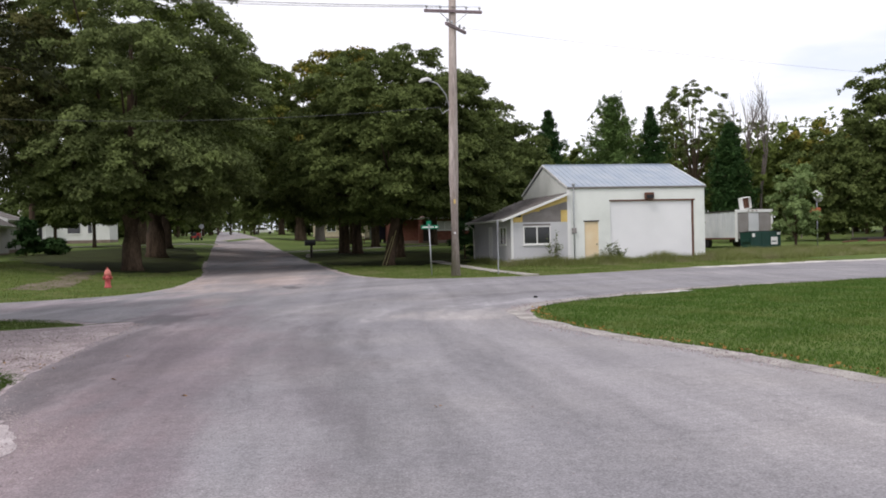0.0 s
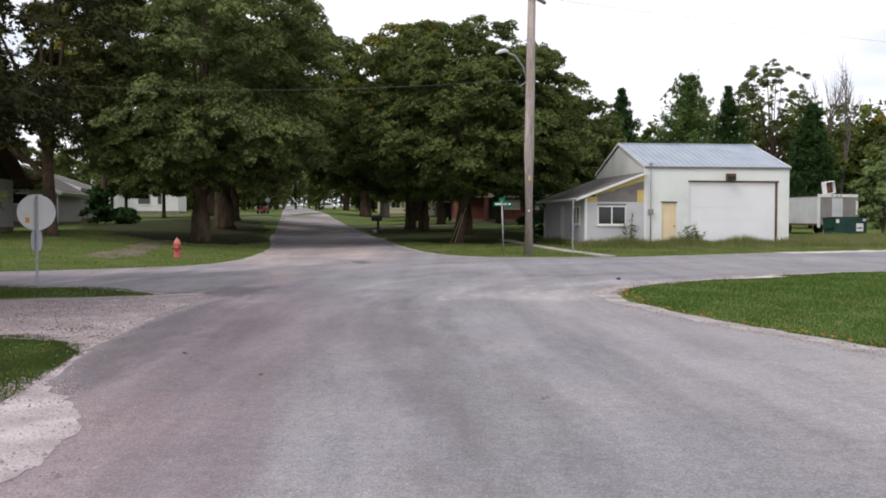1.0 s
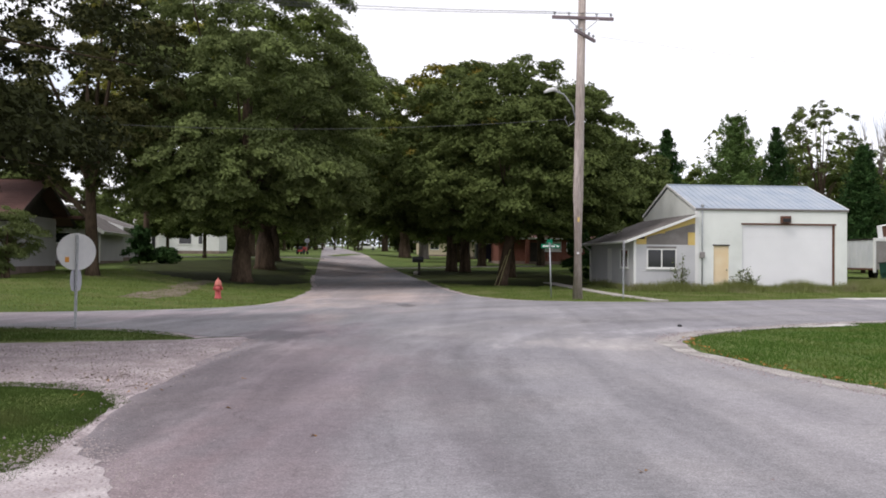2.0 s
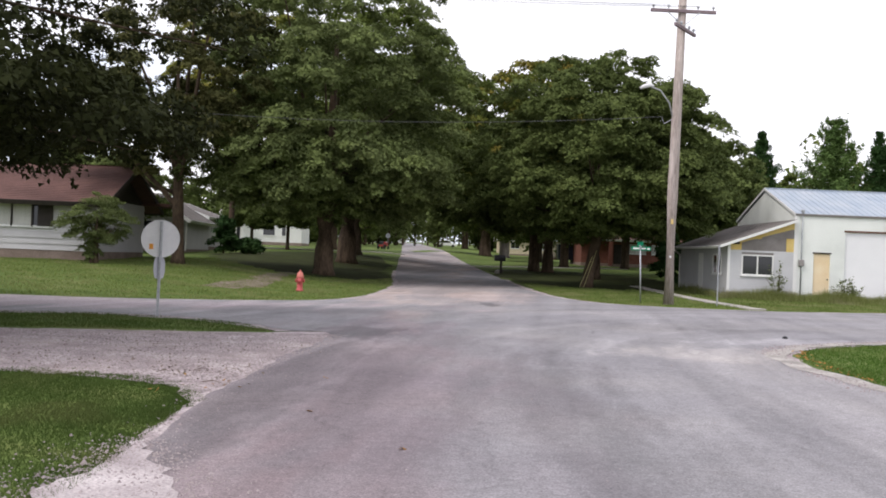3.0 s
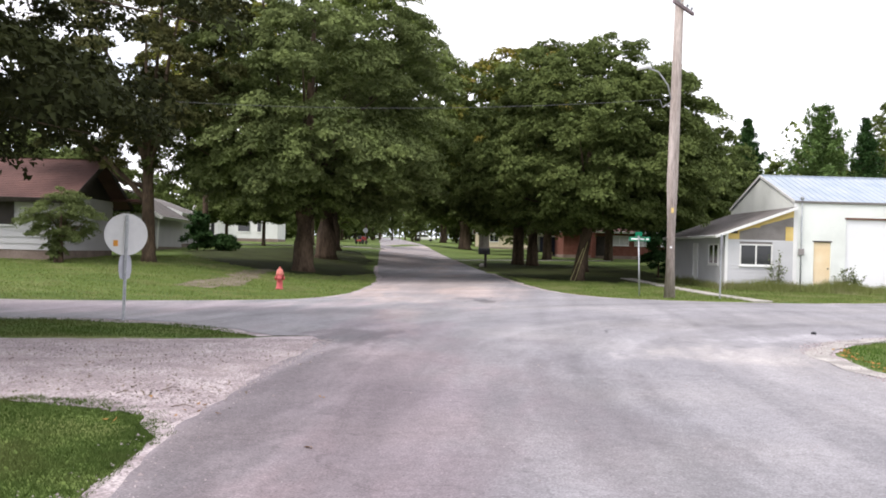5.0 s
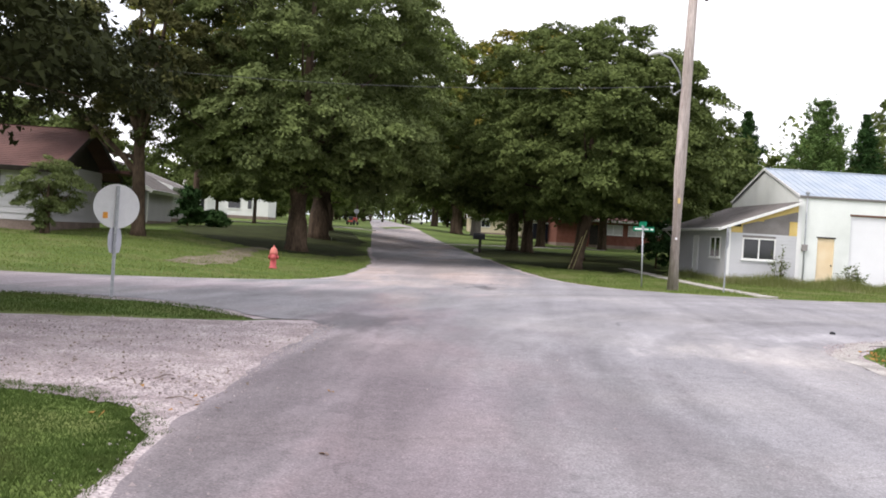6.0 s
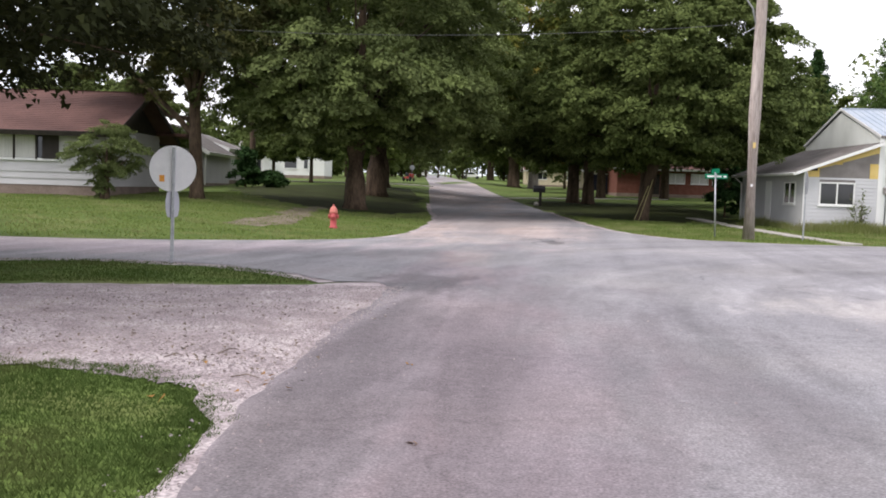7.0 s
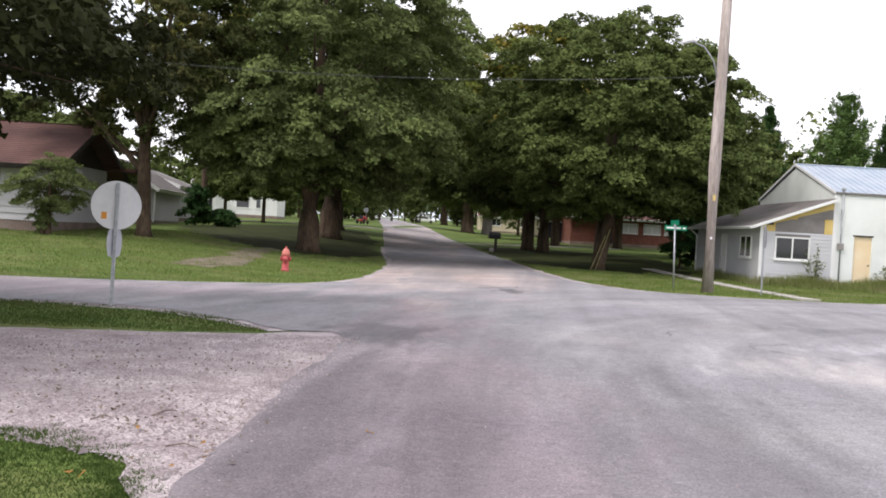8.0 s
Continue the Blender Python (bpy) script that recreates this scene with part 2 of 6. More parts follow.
M_LAWN = material("lawn", [(0.07, 0.105, 0.026), (0.1, 0.142, 0.036), (0.135, 0.158, 0.052)], scale=0.9, rough=0.95, bump=0.8, fine=16, fine_amount=0.4, spec=0.1, stretch=(0.5, 1, 1))
M_DIRT = material("bare_dirt", [(0.10, 0.09, 0.05), (0.165, 0.135, 0.095), (0.225, 0.185, 0.145)], scale=2.5, rough=0.95, fine=30, fine_amount=0.3)
# grass colour with the shade of the tree crowns put in
M_TREESHADE = material("tree_shade_grass", [(0.030, 0.032, 0.014), (0.042, 0.050, 0.018), (0.050, 0.064, 0.020)], scale=0.8, rough=0.95, bump=0.8, fine=20, fine_amount=0.35, spec=0.1)
M_CONCRETE = material("concrete", [(0.36, 0.33, 0.3), (0.45, 0.42, 0.39)], scale=2.0, rough=0.9, fine=60)
M_NEARBLADE = leaf_material("trodden_grass_blade", (0.043, 0.070, 0.017), (0.064, 0.102, 0.024), (0.092, 0.122, 0.034), (0.088, 0.108, 0.034), 0.25)
M_BLADE = leaf_material("grass_blade", (0.054, 0.105, 0.020), (0.078, 0.148, 0.027), (0.115, 0.180, 0.040), (0.12, 0.165, 0.042), 0.3)
M_DRYBLADE = leaf_material("dry_grass_blade", (0.10, 0.146, 0.036), (0.165, 0.22, 0.06), (0.255, 0.29, 0.1), (0.25, 0.258, 0.11), 0.3)
M_TALLGRASS = leaf_material("tall_grass", (0.106, 0.136, 0.038), (0.199, 0.227, 0.075), (0.319, 0.318, 0.150), (0.266, 0.257, 0.135), 0.3)
M_MAPLE = leaf_material("maple_leaf", (0.057, 0.078, 0.021), (0.100, 0.131, 0.034), (0.170, 0.194, 0.053), (0.162, 0.209, 0.051))
M_MAPLE_LIGHT = leaf_material("maple_leaf_light", (0.072, 0.092, 0.036), (0.126, 0.157, 0.057), (0.21, 0.246, 0.09), (0.19, 0.238, 0.082), 0.26)
M_MAPLE_DARK = leaf_material("maple_leaf_dark", (0.057, 0.076, 0.025), (0.090, 0.119, 0.036), (0.150, 0.175, 0.055), (0.148, 0.186, 0.060))
# near maple's leaves: the backlit gloom under its crown is in the colour
M_BACKLIT_LEAF = leaf_material("backlit_dark_leaf", (0.017, 0.020, 0.008), (0.026, 0.031, 0.011), (0.042, 0.046, 0.015), (0.036, 0.042, 0.014), 0.1)
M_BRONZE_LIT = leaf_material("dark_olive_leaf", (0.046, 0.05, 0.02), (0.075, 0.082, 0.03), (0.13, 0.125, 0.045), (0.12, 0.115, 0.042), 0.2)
M_YELLOW = leaf_material("turning_leaf", (0.064, 0.082, 0.017), (0.114, 0.136, 0.029), (0.242, 0.211, 0.043), (0.254, 0.200, 0.043))
M_YELLOWGREEN = leaf_material("yellow_green_leaf", (0.10, 0.125, 0.028), (0.19, 0.215, 0.048), (0.36, 0.34, 0.08), (0.36, 0.32, 0.08), 0.35)
M_PINE = leaf_material("pine_needles", (0.018, 0.042, 0.016), (0.034, 0.075, 0.023), (0.058, 0.111, 0.033), (0.046, 0.091, 0.026), 0.1)
M_PINE_LIGHT = leaf_material("white_pine_needles", (0.056, 0.096, 0.032), (0.098, 0.161, 0.047), (0.159, 0.225, 0.070), (0.120, 0.186, 0.056), 0.1)
M_SILVER = leaf_material("silvery_leaf", (0.105, 0.155, 0.050), (0.179, 0.255, 0.092), (0.315, 0.398, 0.185), (0.252, 0.332, 0.134))
M_BARK = material("bark", [(0.045, 0.030, 0.019), (0.08, 0.055, 0.036), (0.115, 0.08, 0.054)], scale=3, rough=0.95, bump=1.0, fine=14, fine_amount=0.4, stretch=(1, 1, 0.25))
M_PALEBARK = material("pale_bark", [(0.18, 0.15, 0.13), (0.27, 0.24, 0.21)], scale=3, rough=0.9, fine=14, stretch=(1, 1, 0.25))
M_POLE = material("weathered_pole", [(0.308, 0.257, 0.226), (0.406, 0.343, 0.312), (0.504, 0.438, 0.406)], scale=5, rough=0.9, bump=0.6, fine=40, fine_amount=0.3, stretch=(1.250, 1.220, 0.072))
M_ARM = material("crossarm_wood", [(0.2, 0.15, 0.16), (0.28, 0.22, 0.24)], scale=6, rough=0.9, fine=50, stretch=(0.1, 1, 1))
M_GALV = material("galvanised_steel", [(0.33, 0.34, 0.36), (0.45, 0.46, 0.48)], scale=12, rough=0.5, metal=0.7, bump=0.05)
M_SIGNBACK = material("bare_aluminium_sign", [(0.72, 0.71, 0.73), (0.8, 0.79, 0.8)], scale=4, rough=0.55, metal=0.0, bump=0.03, fine_amount=0.04)
M_SIGNGREY = material("grey_sign_back", [(0.36, 0.36, 0.4), (0.44, 0.44, 0.48)], scale=4, rough=0.5, metal=0.3, bump=0.03, fine_amount=0.05)
M_ORANGE = material("orange_sticker", [(0.75, 0.3, 0.04), (0.8, 0.36, 0.06)], scale=20, rough=0.6, bump=0)
M_GREEN_SIGN = material("green_sign", [(0.0, 0.17, 0.09), (0.0, 0.2, 0.1)], scale=10, rough=0.5, bump=0, fine_amount=0.05)
M_WHITE = material("white_paint", [(0.74, 0.74, 0.72), (0.8, 0.8, 0.78)], scale=1.2, rough=0.6, bump=0.05, fine_amount=0.05)
M_WALL = material("painted_block_wall", [(0.69, 0.715, 0.675), (0.775, 0.80, 0.76), (0.815, 0.84, 0.80)], scale=0.7, rough=0.8, bump=0.15, fine=30, fine_amount=0.06)
M_DOORWHITE = material("white_garage_door", [(0.798, 0.798, 0.809), (0.861, 0.861, 0.871)], scale=0.6, rough=0.55, bump=0.05, fine_amount=0.03)
M_GREYSIDING = material("grey_vinyl_siding", [(0.51, 0.51, 0.52), (0.585, 0.585, 0.595)], scale=0.8, rough=0.6, bump=0.1, fine_amount=0.06)
M_OSB = material("yellow_sheathing", [(0.6, 0.42, 0.12), (0.72, 0.55, 0.22)], scale=1.5, rough=0.8, fine_amount=0.12)
M_TARPAPER = material("grey_sheathing", [(0.19, 0.17, 0.16), (0.27, 0.25, 0.24)], scale=1.4, rough=0.9, fine_amount=0.15)
M_BEIGEDOOR = material("beige_door", [(0.779, 0.600, 0.365), (0.873, 0.750, 0.540)], scale=0.9, rough=0.6, fine_amount=0.05)
M_METALROOF = material("metal_roof", [(0.288, 0.344, 0.420), (0.352, 0.402, 0.462), (0.400, 0.435, 0.479)], scale=0.8, rough=0.42, metal=0.35, bump=0.05, fine_amount=0.06)
M_SHINGLE_GREY = material("grey_shingles", [(0.15, 0.135, 0.125), (0.22, 0.2, 0.19)], scale=1.0, rough=0.95, fine=25, fine_amount=0.3, bump=0.5)
M_SHINGLE_BROWN = material("brown_shingles", [(0.095, 0.050, 0.044), (0.15, 0.08, 0.068)], scale=0.8, rough=0.95, fine=25, fine_amount=0.25, bump=0.5)
M_DARK = material("dark_brown_trim", [(0.03, 0.024, 0.022), (0.05, 0.04, 0.036)], scale=3, rough=0.7)
M_RUST = material("rusty_steel", [(0.1, 0.045, 0.03), (0.18, 0.09, 0.06)], scale=6, rough=0.85)
M_FOUND = material("foundation_block", [(0.2, 0.15, 0.125), (0.27, 0.21, 0.18)], scale=1.5, rough=0.9, fine=30)
M_BRICK = material("red_brick", [(0.15, 0.055, 0.040), (0.21, 0.085, 0.062)], scale=2.5, rough=0.9, fine=18, fine_amount=0.25)
M_HYDRANT = material("faded_red_paint", [(0.462, 0.077, 0.084), (0.554, 0.119, 0.119)], scale=8, rough=0.6, fine_amount=0.12)
M_HYDRANT_TOP = material("faded_pink_paint", [(0.533, 0.144, 0.122), (0.602, 0.216, 0.173)], scale=8, rough=0.6, fine_amount=0.12)
M_DUMPSTER = material("green_dumpster_paint", [(0.012, 0.045, 0.035), (0.016, 0.06, 0.046)], scale=2, rough=0.5)
M_BLACK = material("black_plastic", [(0.012, 0.012, 0.014), (0.025, 0.025, 0.028)], scale=4, rough=0.45)
M_GREYPANEL = material("grey_panel", [(0.23, 0.21, 0.2), (0.3, 0.28, 0.27)], scale=1.5, rough=0.7)
M_NAVY = material("navy_paint", [(0.012, 0.014, 0.03), (0.02, 0.024, 0.045)], scale=2, rough=0.3)
M_REDPAINT = material("red_paint", [(0.240, 0.024, 0.024), (0.300, 0.040, 0.032)], scale=5, rough=0.4)
M_RUBBER = material("tyre_rubber", [(0.018, 0.018, 0.018), (0.03, 0.03, 0.03)], scale=12, rough=0.9)
M_WIRE = material("wire", [(0.09, 0.09, 0.1), (0.14, 0.14, 0.15)], scale=5, rough=0.6, bump=0)
M_DEADLEAF = leaf_material("dead_leaf", (0.168, 0.084, 0.030), (0.302, 0.160, 0.050), (0.420, 0.262, 0.080), (0.353, 0.187, 0.060), 0.2)
M_LITTER = leaf_material("dry_litter", (0.09, 0.07, 0.055), (0.15, 0.12, 0.095), (0.24, 0.18, 0.13), (0.16, 0.12, 0.1), 0.05)
M_STONE = leaf_material("pebble", (0.17, 0.135, 0.132), (0.31, 0.265, 0.27), (0.47, 0.42, 0.42), (0.36, 0.31, 0.30), 0.0)
M_TWIG = material("twig", [(0.1, 0.07, 0.055), (0.16, 0.12, 0.09)], scale=10, rough=0.9)
M_HOUSEWHITE = material("white_lap_siding", [(0.504, 0.492, 0.500), (0.563, 0.549, 0.558)], scale=0.8, rough=0.65, bump=0.08, fine_amount=0.06)
M_CURTAIN = material("pale_curtain", [(0.5, 0.49, 0.47), (0.6, 0.59, 0.57)], scale=3, rough=0.9, stretch=(6, 1, 0.2))
M_TRAILERWHITE = material("faded_white_trailer", [(0.56, 0.58, 0.6), (0.68, 0.69, 0.7)], scale=1.0, rough=0.6, fine_amount=0.08)
M_ORANGEBOX = material("rusty_orange_paint", [(0.36, 0.1, 0.05), (0.48, 0.15, 0.07)], scale=3, rough=0.8)
M_STAKE = material("pale_stake_wood", [(0.3, 0.27, 0.12), (0.42, 0.38, 0.18)], scale=6, rough=0.8)
M_TANHOUSE = material("tan_siding", [(0.5, 0.43, 0.3), (0.58, 0.5, 0.36)], scale=1, rough=0.7)


def glass_material():
    m = bpy.data.materials.new("window_glass")
    m.use_nodes = True
    b = m.node_tree.nodes["Principled BSDF"]
    b.inputs["Base Color"].default_value = (0.02, 0.022, 0.025, 1)
    b.inputs["Roughness"].default_value, b.inputs["Specular IOR Level"].default_value = 0.06, 0.6
    return m


M_GLASS = glass_material()


# ---------- mesh helpers ----------
def link(name, bm, mat, parent=None, label="", smooth=False):
    me = bpy.data.meshes.new(name)
    bm.to_mesh(me)
    bm.free()
    me.materials.append(mat)
    if smooth:
        me.polygons.foreach_set("use_smooth", [True] * len(me.polygons))
    ob = new(name, me)
    if parent is not None:
        ob.parent = parent
    if label:
        ob["label"] = label
    return ob


def part(name, bm, mat, parent, label="", smooth=False):
    return link(name, bm, mat, parent, label, smooth)


def thing(name, m, label, category, group="", kind=""):
    ob = new(name)
    ob.matrix_world = m
    return tagged(ob, label, category, group, kind)


def box(bm, x0, x1, y0, y1, z0, z1, bevel=0.0):
    vs = bmesh.ops.create_cube(bm, size=1.0)["verts"]
    bmesh.ops.transform(bm, matrix=Matrix.LocRotScale(((x0 + x1) / 2, (y0 + y1) / 2, (z0 + z1) / 2), None, (x1 - x0, y1 - y0, z1 - z0)), verts=vs)
    if bevel:
        bmesh.ops.bevel(bm, geom=list({e for v in vs for e in v.link_edges}), offset=bevel, segments=1, affect="EDGES")
    return bm


def cube(x0, x1, y0, y1, z0, z1, bevel=0.0):
    return box(bmesh.new(), x0, x1, y0, y1, z0, z1, bevel)


def tube(bm, points, radii, sides=8, cap=True):
    """A tapered tube along points."""
    rings = []
    pts = [Vector(p) for p in points]
    for i, p in enumerate(pts):
        d = (pts[min(i + 1, len(pts) - 1)] - pts[max(i - 1, 0)]).normalized()
        q = d.to_track_quat("Z", "Y")
        rings.append([bm.verts.new(p + q @ Vector((math.cos(a) * radii[i], math.sin(a) * radii[i], 0))) for a in [2 * math.pi * k / sides for k in range(sides)]])
    for a, b in zip(rings, rings[1:]):
        for k in range(sides):
            bm.faces.new((a[k], a[(k + 1) % sides], b[(k + 1) % sides], b[k]))
    if cap:
        bm.faces.new(rings[0][::-1])
        bm.faces.new(rings[-1])
    return bm


def lathe(profile, sides=16):
    """A turned body from (radius, height) pairs."""
    bm = bmesh.new()
    return tube(bm, [(0, 0, h) for _, h in profile], [max(r, 0.002) for r, _ in profile], sides)


def prism(profile, axis_len, along="y"):
    """A closed profile of (a, z) pairs pushed along one axis from 0 to axis_len."""
    bm = bmesh.new()
    put = (lambda a, z, s: (a, s, z)) if along == "y" else (lambda a, z, s: (s, a, z))
    r0 = [bm.verts.new(put(a, z, 0)) for a, z in profile]
    r1 = [bm.verts.new(put(a, z, axis_len)) for a, z in profile]
    n = len(profile)
    for k in range(n):
        bm.faces.new((r0[k], r0[(k + 1) % n], r1[(k + 1) % n], r1[k]))
    bm.faces.new(r0[::-1])
    bm.faces.new(r1)
    bmesh.ops.recalc_face_normals(bm, faces=bm.faces)
    return bm


def mesh_from(name, verts, size, mat, parent=None):
    """A mesh of many loose faces of `size` corners each, from an (n*size, 3) array."""
    n = len(verts) // size
    me = bpy.data.meshes.new(name)
    me.vertices.add(n * size)
    me.vertices.foreach_set("co", np.asarray(verts, dtype=np.float32).ravel())
    me.loops.add(n * size)
    me.loops.foreach_set("vertex_index", np.arange(n * size, dtype=np.int32))
    me.polygons.add(n)
    me.polygons.foreach_set("loop_start", np.arange(0, n * size, size, dtype=np.int32))
    me.polygons.foreach_set("loop_total", np.full(n, size, dtype=np.int32))
    me.update(calc_edges=True)
    me.materials.append(mat)
    ob = new(name, me)
    if parent is not None:
        ob.parent = parent
    return ob


# ---------- ground ----------
def softplus(v):
    return np.where(v > 30, v, np.log1p(np.exp(np.minimum(v, 30))))


def G(x, y):
    """Height of the ground."""
    x, y = np.asarray(x, float), np.asarray(y, float)
    rise = 0.017 * 6.0 * softplus((y - 30) / 6.0)
    d = np.maximum(-0.56 * (x + 15.15) + 0.83 * (y - 27.1), 0)
    w = np.clip((-8 - x) / 12, 0, 1)
    w = w * w * (3 - 2 * w)
    return rise + 0.72 * (1 - np.exp(-d / 8)) * w


def gz(x, y):
    return float(G(x, y))


def ragged(points, step=0.3, jitter=0.06, seed=1):
    """A closed or open polyline, made dense and uneven."""
    rng = np.random.default_rng(seed)
    out = []
    for (x0, y0), (x1, y1) in zip(points, points[1:]):
        dist = math.hypot(x1 - x0, y1 - y0)
        st = step if dist < 40 and max(abs(x0), abs(y0)) < 60 else 6.0
        n = max(1, int(dist / st))
        for k in range(n):
            u = k / n
            px, py = x0 + (x1 - x0) * u, y0 + (y1 - y0) * u
            j = jitter * noise.noise((px * 1.3, py * 1.3, seed)) * 2.2 + jitter * 0.5 * rng.normal()
            nx, ny = -(y1 - y0) / max(dist, 1e-6), (x1 - x0) / max(dist, 1e-6)
            out.append((px + nx * j, py + ny * j))
    out.append(points[-1])
    return out


def smooth_line(points, times=2):
    for _ in range(times):
        res = [points[0]]
        for a, b in zip(points, points[1:]):
            res += [(a[0] * 0.75 + b[0] * 0.25, a[1] * 0.75 + b[1] * 0.25), (a[0] * 0.25 + b[0] * 0.75, a[1] * 0.25 + b[1] * 0.75)]
        points = res + [points[-1]]
    return points


def inside(px, py, poly):
    """Which points lie in a polygon."""
    r = np.zeros(len(px), bool)
    n = len(poly)
    for i in range(n):
        x0, y0 = poly[i]
        x1, y1 = poly[(i + 1) % n]
        if y0 == y1:
            continue
        c = ((y0 > py) != (y1 > py)) & (px < (x1 - x0) * (py - y0) / (y1 - y0) + x0)
        r ^= c
    return r


def draped(name, outline, mat, lift, grid=2.0, thick=0.0):
    """A sheet within the outline, laid on the ground."""
    from mathutils.geometry import delaunay_2d_cdt
    poly = np.array(outline)
    lo, hi = poly.min(0), poly.max(0)
    g = max(grid, (hi - lo).max() / 120)
    xs, ys = np.meshgrid(np.arange(lo[0] + g / 2, hi[0], g), np.arange(lo[1] + g / 2, hi[1], g))
    px, py = xs.ravel(), ys.ravel()
    ok = inside(px, py, outline)
    pts = [Vector(p) for p in outline] + [Vector((a, b)) for a, b in zip(px[ok], py[ok])]
    n = len(outline)
    vs, _, fs, *_ = delaunay_2d_cdt(pts, [], [list(range(n))], 1, 1e-5)
    arr = np.array([(v.x, v.y) for v in vs])
    z = G(arr[:, 0], arr[:, 1]) + lift
    me = bpy.data.meshes.new(name)
    me.from_pydata([(a, b, c) for (a, b), c in zip(arr, z)], [], [list(f) for f in fs])
    me.update()
    if me.polygons and me.polygons[0].normal.z < 0:
        me.flip_normals()
    me.materials.append(mat)
    return new(name, me)


# one sheet of ground out to the horizon
def axis_steps(fine_lo, fine_hi, step, far):
    a = list(np.arange(fine_lo, fine_hi + 0.01, step))
    d, v = step * 1.5, fine_hi
    while v < far:
        v += d
        d *= 1.45
        a.append(v)
    d, v = step * 1.5, fine_lo
    while v > -far:
        v -= d
        d *= 1.45
        a.insert(0, v)
    return np.array(a)


gx, gy = axis_steps(-60, 60, 1.5, 2500), axis_steps(-15, 110, 1.5, 2500)
XX, YY = np.meshgrid(gx, gy)
ZZ = G(XX, np.minimum(YY, 600)) - 0.004
nx_, ny_ = len(gx), len(gy)
ground_me = bpy.data.meshes.new("ground")
ground_me.from_pydata(list(zip(XX.ravel(), YY.ravel(), ZZ.ravel())), [], [(j * nx_ + i, j * nx_ + i + 1, (j + 1) * nx_ + i + 1, (j + 1) * nx_ + i) for j in range(ny_ - 1) for i in range(nx_ - 1)])
ground_me.update()
ground_me.polygons.foreach_set("use_smooth", [True] * len(ground_me.polygons))
ground_me.materials.append(M_LAWN)
tagged(new("ground", ground_me), "mown green lawns with drier patches round the crossing", "lawn", kind="structure")

RIGHT_LAWN_EDGE = smooth_line([(10.6, -40), (8.2, -6), (7.0, 3), (5.5, 10.3), (5.0, 12.0), (4.45, 13.7), (3.65, 15.8), (3.05, 18.0), (2.85, 20.2), (3.35, 22.3), (4.4, 23.7), (6.4, 25.4), (7.5, 26.2), (10, 27.9), (17, 30.5), (30, 35), (60, 46)], 2)
FAR_RIGHT_EDGE = smooth_line([(60, 54), (34, 46.4), (24, 43.6), (19, 42.2), (14.5, 40.6), (8.8, 37.5), (5.9, 36.3), (1.6, 36.2), (-0.65, 37.8), (-2.3, 42.9), (-4.5, 56.2), (-10.1, 89), (-18.9, 137), (-28.7, 192), (-60, 370)], 2)
FAR_LEFT_EDGE = smooth_line([(-66.5, 370), (-34.8, 192), (-26.6, 146.8), (-17.6, 96.3), (-9.9, 51), (-8.6, 46), (-7.75, 38.5), (-7.7, 32.1), (-9.9, 29.7), (-12.6, 28.2), (-15.2, 27.1), (-25, 22.5), (-50, 11)], 2)
STRIP_UPPER = smooth_line([(-50, 2), (-30, 13), (-18, 19.6), (-12.4, 22.5), (-10.1, 22.9), (-7.8, 22.2), (-6.3, 20.8)], 2)
LEFT_EDGE = smooth_line([(-6.3, 20.8), (-5.45, 21.05), (-5.15, 19), (-5.05, 16.4), (-4.86, 14.2), (-4.74, 12.9), (-4.6, 12.1), (-4.34, 10.7), (-4.08, 9.7), (-3.7, 6), (-3.0, 0), (0.7, -40)], 1)

ROAD = ragged(RIGHT_LAWN_EDGE, 0.3, 0.06, 3)[:-1] + [(60, 46)] + ragged(FAR_RIGHT_EDGE, 0.4, 0.06, 4)[:-1] + [(-60, 370)] + ragged(FAR_LEFT_EDGE, 0.4, 0.06, 5)[:-1] + [(-50, 11)] + ragged(STRIP_UPPER, 0.35, 0.06, 6)[:-1] + ragged(LEFT_EDGE, 0.22, 0.05, 7)
road = tagged(draped("road", ROAD, M_ASPHALT, 0.014, 1.6), "worn grey chip-seal crossing of two village streets", "road", kind="structure")


def band(line, width, outward=1):
    """The outline of a strip along a line."""
    p = np.array(line)
    d = np.gradient(p, axis=0)
    d /= np.linalg.norm(d, axis=1)[:, None] + 1e-9
    nrm = np.stack([d[:, 1], -d[:, 0]], 1) * outward
    w = np.array([width * (0.7 + 0.6 * abs(noise.noise((a * 0.5, b * 0.5, 3.3)))) for a, b in line])
    return [tuple(q) for q in p - nrm * 0.3] + [tuple(q) for q in (p + nrm * w[:, None])[::-1]]


def clip_line(line, lo, hi):
    return [p for p in line if lo[0] <= p[0] <= hi[0] and lo[1] <= p[1] <= hi[1]]


GRAVEL = ragged([(-4.6, 21.3), (-6.3, 20.7), (-6.6, 20.3), (-7.6, 19.8), (-8.5, 19.5), (-10.2, 18.85), (-16, 16.2), (-30, 9.5)], 0.25, 0.06, 8)[:-1] + ragged([(-30, 5.7), (-14, 12.3), (-9, 13.75), (-6.9, 13.65), (-6.1, 13.6), (-5.35, 13.25), (-4.9, 12.6), (-4.6, 12.0), (-4.2, 11.4)], 0.2, 0.09, 9)[:-1] + [(-4.2, 11.4), (-4.2, 19)]
tagged(draped("gravel_drive", GRAVEL, M_GRAVEL, 0.006, 0.8), "pale pinkish crushed gravel drive beside the road", "gravel", kind="structure")
